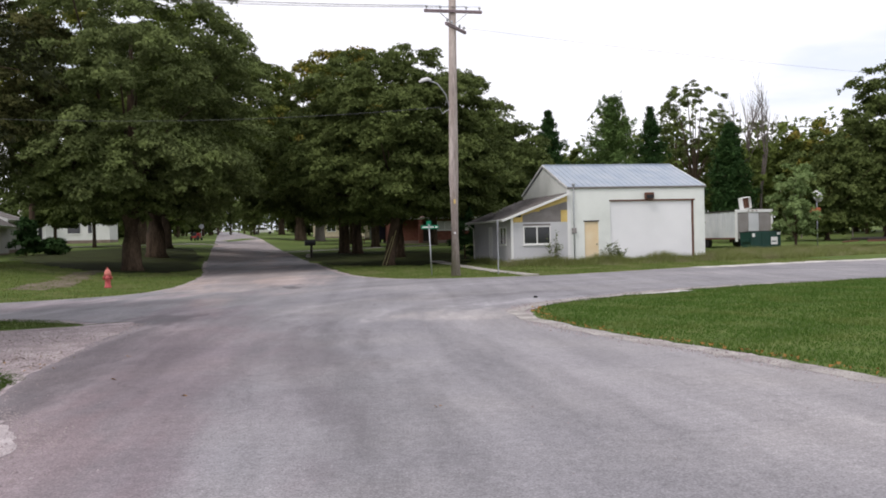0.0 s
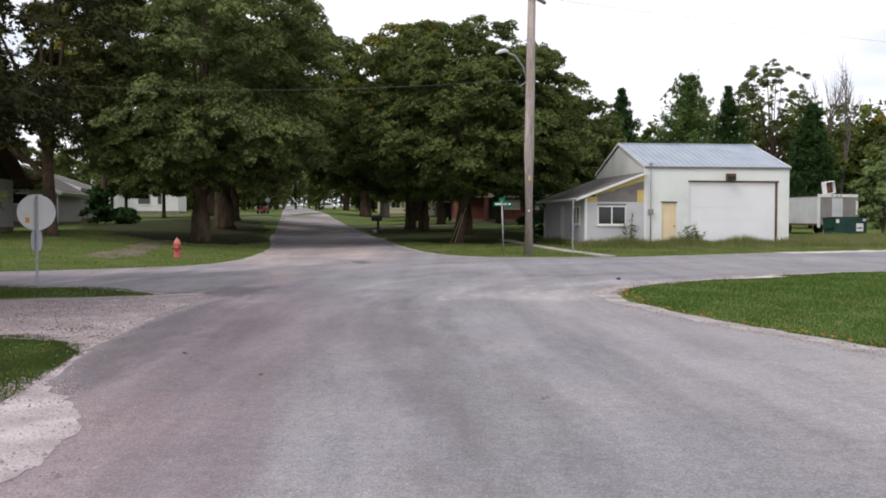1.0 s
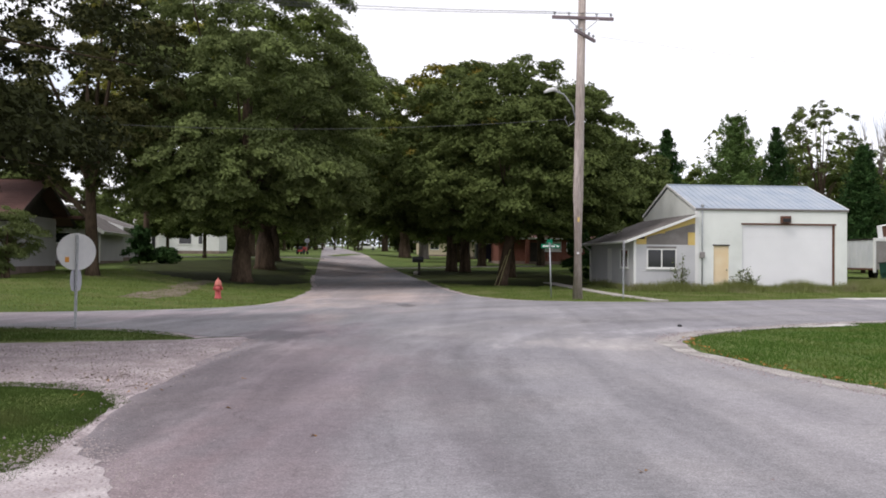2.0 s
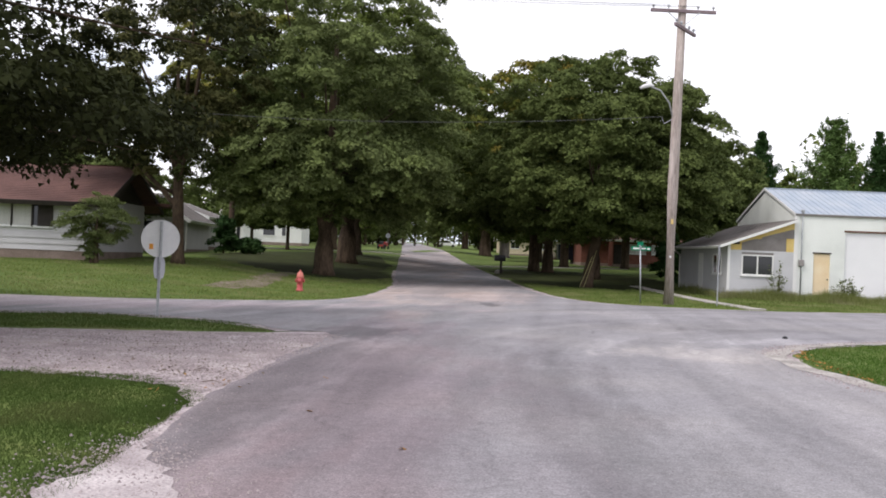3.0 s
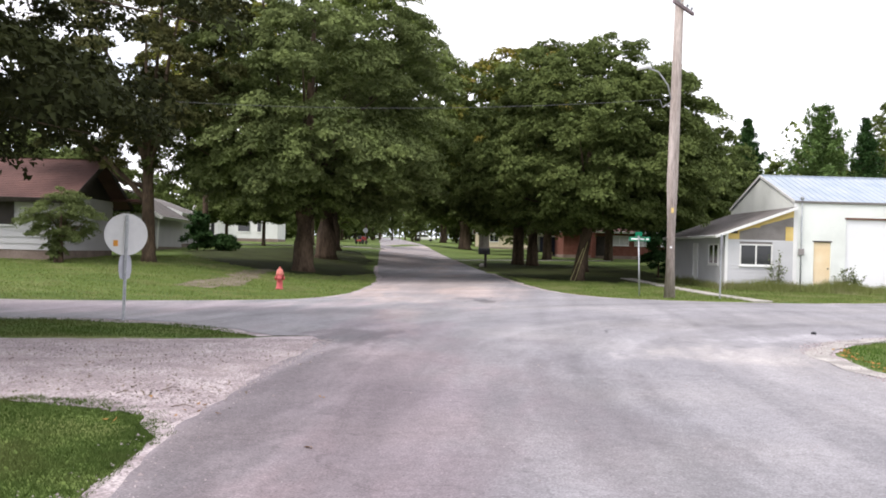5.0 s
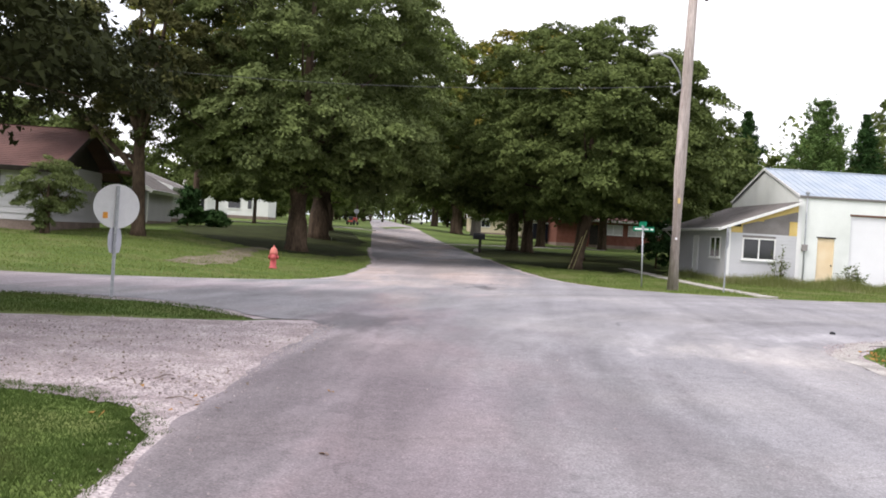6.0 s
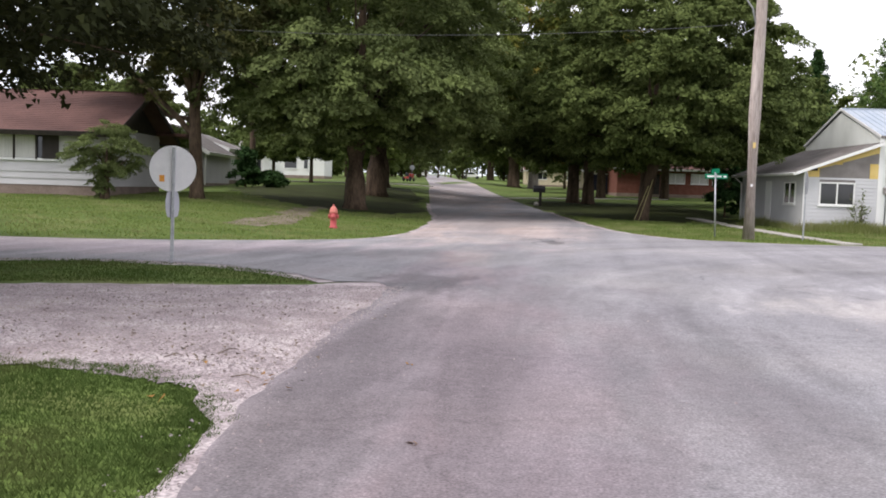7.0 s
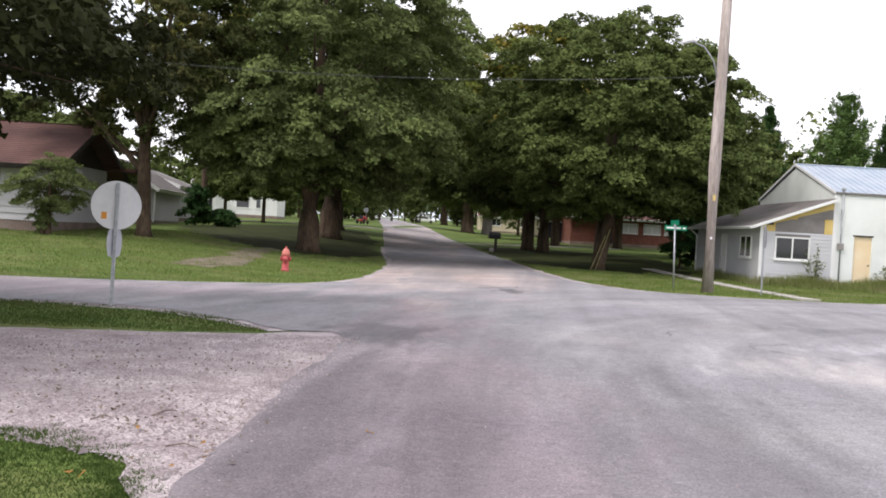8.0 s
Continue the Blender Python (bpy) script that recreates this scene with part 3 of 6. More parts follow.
GRAVEL_FAN = ragged([(-4.34, 10.3), (-4.0, 9.8), (-3.65, 9.3), (-3.35, 8.7), (-3.1, 8.1), (-2.98, 7.4), (-2.92, 6.5), (-2.8, 2.0), (-3.9, -3.0), (-5.2, -3.0), (-4.5, 3.0), (-4.25, 6.0), (-4.16, 7.5), (-4.16, 8.7), (-4.22, 9.3), (-4.34, 10.3)], 0.12, 0.06, 18)[:-1]
tagged(draped("gravel_fan", GRAVEL_FAN, M_LIME_PINK, 0.018, 0.6), "pale crushed gravel spilling over the edge of the asphalt", "gravel", kind="structure")
tagged(draped("gravel_shoulder", band(ragged(clip_line(RIGHT_LAWN_EDGE, (2, -8), (14, 30)), 0.3, 0.1, 19), 0.12, -1), M_GRAVEL_PALE, 0.018, 0.8), "pale loose gravel along the corner lawn", "gravel", kind="structure")
for nm, line, w, sd in (("gravel_shoulder", ragged(clip_line(RIGHT_LAWN_EDGE, (2, -8), (30, 40)), 0.3, 0.05, 11), 0.42, 1),
                        ("gravel_shoulder", ragged(clip_line(LEFT_EDGE, (-5.2, -8), (0, 12.6)), 0.25, 0.04, 12), 0.16, 1),
                        ("gravel_shoulder", ragged(clip_line(FAR_LEFT_EDGE, (-30, 15), (-7, 60)), 0.4, 0.05, 13), 0.28, 1),
                        ("gravel_shoulder", ragged(clip_line(FAR_RIGHT_EDGE, (-6, 30), (40, 60)), 0.4, 0.05, 14), 0.35, 1),
                        ("gravel_shoulder", ragged(clip_line(STRIP_UPPER, (-30, 5), (-6, 40)), 0.3, 0.06, 15), 0.4, 1)):
    tagged(draped(nm, band(line, w, sd), M_GRAVEL, 0.004, 0.8), "narrow crumbling strip of pale gravel along the road edge", "gravel", kind="structure")
tagged(draped("gravel_shoulder", band(ragged(clip_line(FAR_RIGHT_EDGE, (13, 38), (60, 60)), 0.4, 0.22, 17), 1.0, -1), M_LIME, 0.019, 0.8), "broad pale limestone verge along the street", "gravel", kind="structure")
TONGUE = ragged([(6.3, 25.1), (8.6, 26.7), (9.0, 26.4), (8.4, 25.9), (7.6, 25.6), (6.3, 25.1)], 0.2, 0.08, 16)[:-1]
tagged(draped("gravel_tongue", TONGUE, M_LIME, 0.012, 0.5), "small tongue of gravel worn into the lawn corner", "gravel", kind="structure")


# ---------- trees ----------
def rand_unit(rng, n):
    v = rng.normal(size=(n, 3))
    return v / np.linalg.norm(v, axis=1)[:, None]


def leaves(centres, size, rng, up=0.9, slim=0.36, facing=None):
    """Pointed leaf blades of three corners at the given places, turned up or along `facing`."""
    n = len(centres)
    nrm = rand_unit(rng, n) + (np.array([0, 0, up]) if facing is None else facing)
    nrm /= np.linalg.norm(nrm, axis=1)[:, None]
    t = np.cross(nrm, rand_unit(rng, n))
    t /= np.linalg.norm(t, axis=1)[:, None] + 1e-9
    b = np.cross(nrm, t)
    s = size * rng.uniform(0.6, 1.35, n)[:, None]
    c = centres
    v = np.stack([c + b * s * slim * 1.15 - t * s * 0.4, c + t * s * 0.6 - nrm * s * 0.12, c - b * s * slim * 1.15 - t * s * 0.4], 1)
    return v.reshape(-1, 3)


def spray_leaves(P, rad, n_leaf, leaf, flat, axis, rng, sprigs=9):
    """Leaves on many small domed sprigs about each bough end; gives their places and the ways they face."""
    k = len(P) * sprigs
    own = np.repeat(np.arange(len(P)), sprigs)
    q = rand_unit(rng, k)
    q[:, 2] = np.abs(q[:, 2]) * 1.1 - 0.35
    S = P[own] + q * np.array([0.85, 0.85, flat * 1.5]) * rad[own][:, None] * rng.uniform(0.55, 1.05, k)[:, None]
    tilt = (P[:, :2] - axis) / (np.abs(P[:, :2] - axis).max() + 1e-6)
    S[:, 2] -= 0.35 * rad[own] * (q[:, 0] * tilt[own, 0] + q[:, 1] * tilt[own, 1])
    rs = rad[own] * rng.uniform(0.26, 0.55, k)
    w = rs ** 2
    cnt = np.maximum((n_leaf * w / w.sum()).astype(int), 4)
    idx = np.repeat(np.arange(k), cnt)
    m = len(idx)
    u = rand_unit(rng, m)
    u[:, 2] = np.where(u[:, 2] < -0.15, -u[:, 2], u[:, 2])
    lean = np.zeros((k, 3))
    lean[:, :2] = tilt[own] * 0.5 + rng.normal(size=(k, 2)) * 0.25
    c = S[idx] + u * np.array([1, 1, 0.55]) * (rs[idx] * rng.uniform(0.55, 1.0, m) ** 0.6)[:, None]
    c[:, 2] -= (lean[idx, 0] * u[:, 0] + lean[idx, 1] * u[:, 1]) * rs[idx] * 0.6
    c += rng.normal(size=(m, 3)) * leaf * 0.35
    face = u * 0.9 + lean[idx] * 0.7 + np.array([0, 0, 0.55])
    return c, face


def broadleaf(x, y, label, height, base, rx, ry, trunk_r, n_leaf, leaf, mat, seed, cx=0.0, cy=0.0, pads=90, fork=None, lean=(0, 0), bark=None, hollow=0.45, spread=0.16, limb_r=(0.2, 0.38), low=0.36, category="tree", name="tree", flat=0.42, limbs=26, inner=0.25):
    """A tree: tapered trunk, limbs to every side, and a crown of flat leafy sprays with gaps between.
    The crown reaches rx, ry to the sides of (cx, cy), down to base and up to height; it is widest at the share `low` of its depth."""
    rng = np.random.default_rng(seed)
    pads, spread, n_leaf, leaf = int(pads * 1.35), spread * 0.86, int(n_leaf * 1.7), leaf * 0.74
    root = thing(name, pose(x, y, gz(x, y)), label, category)
    hc = height - base
    zc = base + hc * low
    d = rand_unit(rng, pads)
    r = hollow + (1 - hollow) * rng.random(pads) ** 0.45
    r = np.where(rng.random(pads) < inner, r * 0.6, r) * np.clip(1 + 0.07 * rng.normal(size=pads), 0.8, 1.12)
    rad = rx * spread * rng.uniform(0.6, 1.35, pads)
    P = np.empty((pads, 3))
    P[:, 0] = cx + d[:, 0] * r * rx * (1 - spread * 0.7)
    P[:, 1] = cy + d[:, 1] * r * ry * (1 - spread * 0.7)
    P[:, 2] = zc + np.where(d[:, 2] > 0, d[:, 2] * (height - rx * spread * 0.4 - zc), d[:, 2] * (zc - base)) * r
    c, face = spray_leaves(P, rad, n_leaf, leaf, flat, np.array([cx, cy]), rng)
    mesh_from("crown", leaves(c, leaf, rng, facing=face), 3, mat, root)
    bm = bmesh.new()
    f = fork or base * 0.95
    lx, ly = lean
    tp = [(0, 0, -0.15), (lx * 0.1, ly * 0.1, 0.3), (lx * 0.45, ly * 0.45, f * 0.5), (lx, ly, f), (lx + (cx - lx) * 0.4, ly + (cy - ly) * 0.4, min(f + hc * 0.3, height * 0.72)), (cx * 0.8, cy * 0.8, min(f + hc * 0.62, height * 0.86))]
    tube(bm, tp, [trunk_r * 1.45, trunk_r * 1.1, trunk_r, trunk_r * 0.95, trunk_r * 0.5, trunk_r * 0.16], 12)
    for k in rng.permutation(pads)[: min(pads, limbs)]:
        e = P[k]
        s0 = rng.uniform(0.0, 0.5)
        a = np.array(tp[3]) * (1 - s0) + np.array(tp[4]) * s0
        mid = a * 0.5 + e * 0.5 + np.array([0, 0, 0.08 * hc * rng.uniform(-0.5, 1)])
        rr = trunk_r * rng.uniform(*limb_r)
        tube(bm, [a, a * 0.7 + mid * 0.3 + np.array([0, 0, 0.1]), mid, e], [rr, rr * 0.8, rr * 0.5, rr * 0.12], 6, False)
    part("trunk", bm, bark or M_BARK, root, "", True)
    return root


def conifer(x, y, label, height, radius, n_leaf, leaf, mat, seed, base=0.8, ragged_top=0.2, trunk_r=0.2, tiers=16, boughs=9, lift=0.0, blunt=0.85):
    """A needle tree: straight trunk and whorls of separate boughs, each set with tufts; lift turns the tips up."""
    rng = np.random.default_rng(seed)
    root = thing("conifer", pose(x, y, gz(x, y)), label, "tree")
    bm = bmesh.new()
    tube(bm, [(0, 0, -0.15), (0, 0, height * 0.5), (0, 0, height)], [trunk_r, trunk_r * 0.6, 0.03], 8)
    pts = []
    for k in range(tiers):
        u = (k + 0.5) / tiers
        rr = radius * (1 - u) ** blunt * rng.uniform(0.8, 1.15) + 0.18
        n_b = max(4, int(boughs * (1.25 - 0.6 * u)))
        turn = rng.uniform(0, 2 * math.pi)
        for j in range(n_b):
            a = turn + 2 * math.pi * (j + rng.uniform(-0.3, 0.3)) / n_b
            z = base + (height - base) * u + ragged_top * rng.normal() * min(1.0, 2.2 * (1 - u))
            L = rr * rng.uniform(0.6, 1.08)
            m = max(12, int(n_leaf / tiers / n_b * (0.3 + 1.4 * (1 - u))))
            tufts = max(3, int(L / 0.3))
            which = rng.integers(0, tufts, m)
            ts = (np.arange(tufts) + 0.6) / tufts
            tside = rng.normal(size=tufts) * 0.13 * L * (0.25 + ts)
            s = ts[which] + rng.normal(size=m) * 0.06
            side = tside[which] + rng.normal(size=m) * (0.1 + 0.03 * L)
            px = math.cos(a) * L * s - math.sin(a) * side
            py = math.sin(a) * L * s + math.cos(a) * side
            pz = z + L * (lift * s * s - (0.3 - lift) * s * 0.8 + (0.25 - lift * 0.5) * s ** 3) + rng.normal(size=m) * (0.1 + 0.06 * min(1.0, L))
            pts.append(np.stack([px, py, pz], 1))
            tube(bm, [(0, 0, z), (math.cos(a) * L * 0.9, math.sin(a) * L * 0.9, z + L * (lift - 0.15) * 0.8)], [0.035, 0.01], 4, False)
    part("trunk", bm, M_BARK, root, "", True)
    mesh_from("crown", leaves(np.concatenate(pts), leaf * 1.3, rng, 0.8, 0.12), 3, mat, root)
    return root


def bare_tree(x, y, label, height, seed):
    rng = np.random.default_rng(seed)
    root = thing("bare_tree", pose(x, y, gz(x, y)), label, "tree")
    bm = bmesh.new()

    def grow(p, d, length, r, depth):
        q = p + d * length
        tube(bm, [p, (p + q) * 0.5 + Vector(rng.normal(size=3)) * length * 0.04, q], [r, r * 0.8, r * 0.6], 5, False)
        if depth == 0:
            return
        for _ in range(3):
            nd = (d + Vector(rng.normal(size=3)) * 0.24 + Vector((0, 0, 0.2))).normalized()
            grow(p + d * length * rng.uniform(0.55, 1.0), nd, length * rng.uniform(0.55, 0.8), r * 0.55, depth - 1)
    for a in (-0.12, 0.1):
        grow(Vector((a * 2, 0, -0.1)), Vector((a, 0.05, 1)).normalized(), height * 0.38, 0.2, 4)
    part("trunk", bm, M_GREYTWIG, root, "", True)
    return root


def shrub(x, y, label, height, rx, n_leaf, leaf, mat, seed, name="shrub", ry=None, pads=24, base=0.1):
    return broadleaf(x, y, label, height, base, rx, ry or rx, 0.05, n_leaf, leaf, mat, seed, pads=pads, spread=0.36, hollow=0.25, category="shrub", name=name, fork=height * 0.3)


MAPLE_L = "large dark maple standing beside the road"
broadleaf(-12.65, 47.0, "large green maple with low spreading branches on the corner lawn", 17.6, 2.6, 7.2, 7.2, 0.46, 140000, 0.2, M_MAPLE_LIGHT, 11, cx=0.3, pads=420, fork=2.6, spread=0.14, low=0.2, hollow=0.5, inner=0.16)
broadleaf(-14.9, 61.0, MAPLE_L, 17.0, 3.3, 7.4, 8, 0.6, 66000, 0.28, M_MAPLE, 12, cx=2.1, pads=230, low=0.28)
broadleaf(-18.3, 77.0, MAPLE_L, 17.0, 3.8, 9.5, 8, 0.7, 46000, 0.36, M_MAPLE, 13, cx=3.5, pads=180, low=0.28)
broadleaf(-26.0, 100.0, "tall maple beside the road", 17, 5.2, 8.2, 8.5, 0.55, 30000, 0.45, M_MAPLE, 14, cx=0.0, pads=130, low=0.28)
broadleaf(0.2, 50.3, "round dense dark maple on the corner lot", 11.9, 2.4, 6.7, 6.4, 0.28, 140000, 0.195, M_MAPLE_DARK, 15, cx=0.5, pads=520, lean=(0.4, 0), low=0.3, spread=0.125, hollow=0.62, inner=0.2)
broadleaf(-3.3, 74.5, "tall maple with leaves turning yellow beside the road", 16.6, 2.6, 7.6, 7, 0.42, 50000, 0.32, M_YELLOW, 16, cx=0.0, pads=210, low=0.5)
broadleaf(-2.2, 72.5, "dark maple beside the road", 13.5, 2.6, 8.0, 7, 0.4, 44000, 0.36, M_MAPLE_DARK, 17, cx=-1.2, pads=210, low=0.3)
broadleaf(1.0, 62.0, "dark maple behind the round maple", 10.6, 2.6, 6.8, 6, 0.3, 40000, 0.3, M_MAPLE_DARK, 46, cx=4.0, pads=260, low=0.3, spread=0.13)
broadleaf(-1.0, 92.0, "dark maple on the front lawns", 14, 2.6, 8.0, 7, 0.4, 36000, 0.38, M_MAPLE_DARK, 49, pads=140, low=0.3)
broadleaf(8.5, 74.0, "dark maple behind the corner lot", 11.0, 2.8, 6.0, 6, 0.3, 46000, 0.3, M_MAPLE_DARK, 18, pads=180, low=0.3)
broadleaf(-12.2, 133.0, "tall maple with a thick trunk beside the road", 19, 3.6, 9, 8, 0.8, 24000, 0.55, M_MAPLE_DARK, 19, pads=110, low=0.25, cx=-1)
broadleaf(-9.6, 135.0, "tall maple with a thick pale trunk beside the road", 17, 3.0, 8, 8, 0.7, 16000, 0.55, M_MAPLE, 27, pads=90, low=0.25, bark=M_PALEBARK)
broadleaf(-4.0, 112.0, "maple behind the front lawns", 14, 1.8, 8, 7, 0.4, 24000, 0.45, M_MAPLE_DARK, 20, pads=110, low=0.3)
broadleaf(5.0, 96.0, "maple in front of the brick house", 13, 3.4, 7.5, 6, 0.4, 26000, 0.42, M_MAPLE_DARK, 29, pads=110, low=0.3)
broadleaf(-36.0, 150.0, "tall maple overhanging the road", 18, 1.5, 9.2, 9, 0.6, 18000, 0.6, M_MAPLE, 21, pads=90, cx=0.4, low=0.3)
broadleaf(-20.0, 178.0, "tall maple beside the far road", 17, 3.6, 9.0, 9, 0.6, 14000, 0.65, M_MAPLE_DARK, 22, pads=80, low=0.3)
broadleaf(-17.4, 17.6, "near maple, its leaves coloured as if backlit, hanging over the grass strip", 14.5, 2.9, 9.3, 8.6, 0.42, 112000, 0.165, M_BACKLIT_LEAF, 23, cx=0.9, pads=520, fork=4.2, spread=0.125, low=0.12, inner=0.3, hollow=0.5)
for k, (sx, sy, sh_, sr) in enumerate(((-23.4, 61.6, 2.6, 1.1), (-21.9, 62.2, 1.0, 1.2))):
    shrub(sx, sy, "dark unclipped hedge bush in the shade behind the lawn", sh_, sr, 5000, 0.2, M_PINE, 64 + k, pads=30)
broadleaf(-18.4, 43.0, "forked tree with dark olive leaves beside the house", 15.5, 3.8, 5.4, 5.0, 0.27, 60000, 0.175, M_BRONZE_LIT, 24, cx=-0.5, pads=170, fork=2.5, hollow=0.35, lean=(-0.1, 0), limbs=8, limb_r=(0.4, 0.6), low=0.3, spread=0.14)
broadleaf(-26.3, 70.5, "tall open tree with yellowing leaves behind the lawn", 23.0, 8.5, 6.2, 5.5, 0.2, 26000, 0.28, M_YELLOWGREEN, 58, pads=120, fork=6, hollow=0.4, spread=0.13, inner=0.1)
broadleaf(-26.6, 86.0, "dark tree standing before the far white house", 9.5, 2.0, 4.8, 4, 0.16, 22000, 0.3, M_MAPLE_DARK, 57, pads=150, low=0.25)
broadleaf(-31.5, 90.0, "dark tree standing before the far white house", 8.5, 1.8, 3.8, 3.5, 0.16, 18000, 0.3, M_MAPLE_DARK, 59, pads=120, low=0.25)
broadleaf(-30.0, 55.0, "dark tree behind the house", 7, 1.5, 6.0, 5, 0.3, 30000, 0.28, M_MAPLE_DARK, 56, pads=120, low=0.35)
broadleaf(-20.45, 39.4, "small layered ornamental tree beside the house corner", 3.0, 0.75, 1.75, 1.5, 0.1, 16000, 0.085, M_MAPLE_LIGHT, 25, pads=46, spread=0.3, flat=0.25, fork=0.8, limbs=12)
shrub(-20.6, 39.3, "low bush at the foot of the ornamental tree", 0.95, 0.5, 1500, 0.1, M_MAPLE_LIGHT, 28, pads=12)
for k, (sx, sy, sh_, sr) in enumerate(((-36.8, 96.0, 1.2, 1.5), (-34.2, 97.0, 0.9, 1.5), (5.0, 57.6, 3.6, 1.1), (6.2, 58.4, 3.0, 1.2))):
    shrub(sx, sy, "dark overgrown evergreen shrub in deep shade", sh_, sr, 6000, 0.2, M_PINE, 60 + k, pads=30)

# dark sheets that paint the deep shade of the dense crowns onto the grass
SHADE_L = ragged(smooth_line([(-11.0, 45.2), (-9.8, 48), (-11.0, 55), (-13.0, 66), (-17, 80), (-24, 80), (-24, 60), (-19.5, 50), (-16, 46.2), (-13.5, 44.8), (-11.0, 45.2)], 2), 0.3, 0.4, 71)[:-1]
SHADE_R = ragged(smooth_line([(-3.2, 52.5), (-1.0, 49.3), (2.0, 48.6), (4.6, 49.5), (5.2, 56), (5.5, 64), (4.0, 74), (-1, 78), (-6.6, 76), (-6.2, 68), (-4.6, 59), (-3.2, 52.5)], 2), 0.3, 0.4, 72)[:-1]
for nm_, ln_ in (("shade_sheet", SHADE_L), ("shade_sheet", SHADE_R)):
    tagged(draped(nm_, ln_, M_TREESHADE, 0.005, 1.5), "grass sheet darkened to stand for the deep shade below the maples", "soil", kind="structure")


# ---------- trees and woods behind the garage ----------
conifer(14.5, 80, "dark spruce behind the garage", 11.9, 3.5, 32000, 0.28, M_PINE, 31, tiers=20, boughs=11, ragged_top=0.45)
conifer(11.5, 84, "dark spruce behind the garage", 11.0, 2.8, 22000, 0.3, M_PINE, 32, tiers=18, boughs=11, ragged_top=0.45)
conifer(20.2, 80, "tall white pine behind the garage roof", 13.0, 3.3, 36000, 0.26, M_PINE_LIGHT, 33, ragged_top=0.35, tiers=16, base=1.5, boughs=9, lift=0.3, blunt=0.45)
conifer(24.2, 82, "slim spruce beside the white pine", 12.4, 2.95, 23000, 0.26, M_PINE, 34, ragged_top=0.4, tiers=20, base=1.5, boughs=10)
broadleaf(11.5, 83, "green tree behind the lean-to", 9.8, 0.8, 4.8, 4, 0.25, 22000, 0.36, M_MAPLE, 47, pads=90)
broadleaf(17.2, 86, "green tree behind the garage", 9.0, 0.6, 4.2, 4, 0.25, 16000, 0.38, M_MAPLE, 48, pads=70)
conifer(30.7, 80, "dense dark evergreen beside the trailer", 10.6, 2.6, 30000, 0.3, M_PINE, 35, ragged_top=0.1, tiers=22, boughs=13, blunt=0.55)
broadleaf(32.6, 95, "tall open poplar with sky showing through its crown", 16.6, 8.2, 4.1, 4, 0.26, 8500, 0.24, M_MAPLE_DARK, 36, pads=115, fork=5, hollow=0.62, spread=0.105, inner=0.0, limb_r=(0.25, 0.4), low=0.45)
broadleaf(26.5, 92, "green tree behind the garage", 11.2, 2, 3.0, 3.0, 0.25, 7000, 0.4, M_MAPLE, 37, pads=40)
bare_tree(39.6, 96, "tall leafless tree with grey twigs", 19.0, 38)
broadleaf(47.5, 84, "large dark tree at the edge of the yard", 18.0, 1.2, 7.5, 7, 0.45, 56000, 0.36, M_MAPLE_DARK, 39, pads=420, cx=2.4, spread=0.13, hollow=0.6)
broadleaf(38.5, 78, "willowy green tree at the edge of the yard", 9.0, 0.5, 4.6, 4, 0.2, 34000, 0.32, M_MAPLE_DARK, 40, pads=260, spread=0.13)
broadleaf(37.0, 98, "green tree in the wood behind the yard", 12.5, 2, 5, 5, 0.3, 7000, 0.5, M_MAPLE, 41, pads=50)
broadleaf(52.0, 105, "brownish green tree in the wood behind the yard", 14.5, 3, 5.5, 5, 0.3, 7000, 0.55, M_YELLOW, 42, pads=50)
broadleaf(26.9, 58.8, "young poplar with silvery leaves beside the trailer", 6.3, 0.5, 1.9, 1.8, 0.09, 6500, 0.2, M_SILVER, 43, pads=60, spread=0.2, hollow=0.3, low=0.3)
shrub(21.5, 64, "young silvery shrub behind the trailer", 4.2, 1.3, 1800, 0.22, M_SILVER, 44)


def woods(name, boxes, n, leaf, mat, label, seed):
    """Far woods: trunks and an uneven mass of leaves."""
    rng = np.random.default_rng(seed)
    pts, bm = [], bmesh.new()
    for x0, y0, x1, y1, h, clumps in boxes:
        for _ in range(clumps):
            u = rng.random()
            cx_, cy_ = x0 + (x1 - x0) * u + rng.normal() * 2, y0 + (y1 - y0) * u + rng.normal() * 3
            hh, r = h * rng.uniform(0.65, 1.15), rng.uniform(2.2, 4.0)
            z = gz(cx_, cy_)
            tube(bm, [(cx_, cy_, z - 0.2), (cx_, cy_, z + hh * 0.7)], [0.25, 0.08], 5, False)
            m = n // (len(boxes) * clumps)
            q = rand_unit(rng, m) * (rng.random(m) ** 0.4)[:, None]
            bump = 1 + 0.25 * np.sin(q[:, 0] * 7 + hh) * np.cos(q[:, 2] * 9)
            pts.append(np.stack([cx_ + q[:, 0] * r * bump, cy_ + q[:, 1] * r, z + hh * 0.53 + q[:, 2] * hh * 0.47 * bump], 1))
    root = thing(name, pose(0, 0, 0), label, "trees", kind="stuff")
    mesh_from("foliage", leaves(np.concatenate(pts), leaf, rng), 3, mat, root)
    part("trunks", bm, M_BARK, root)
    return root


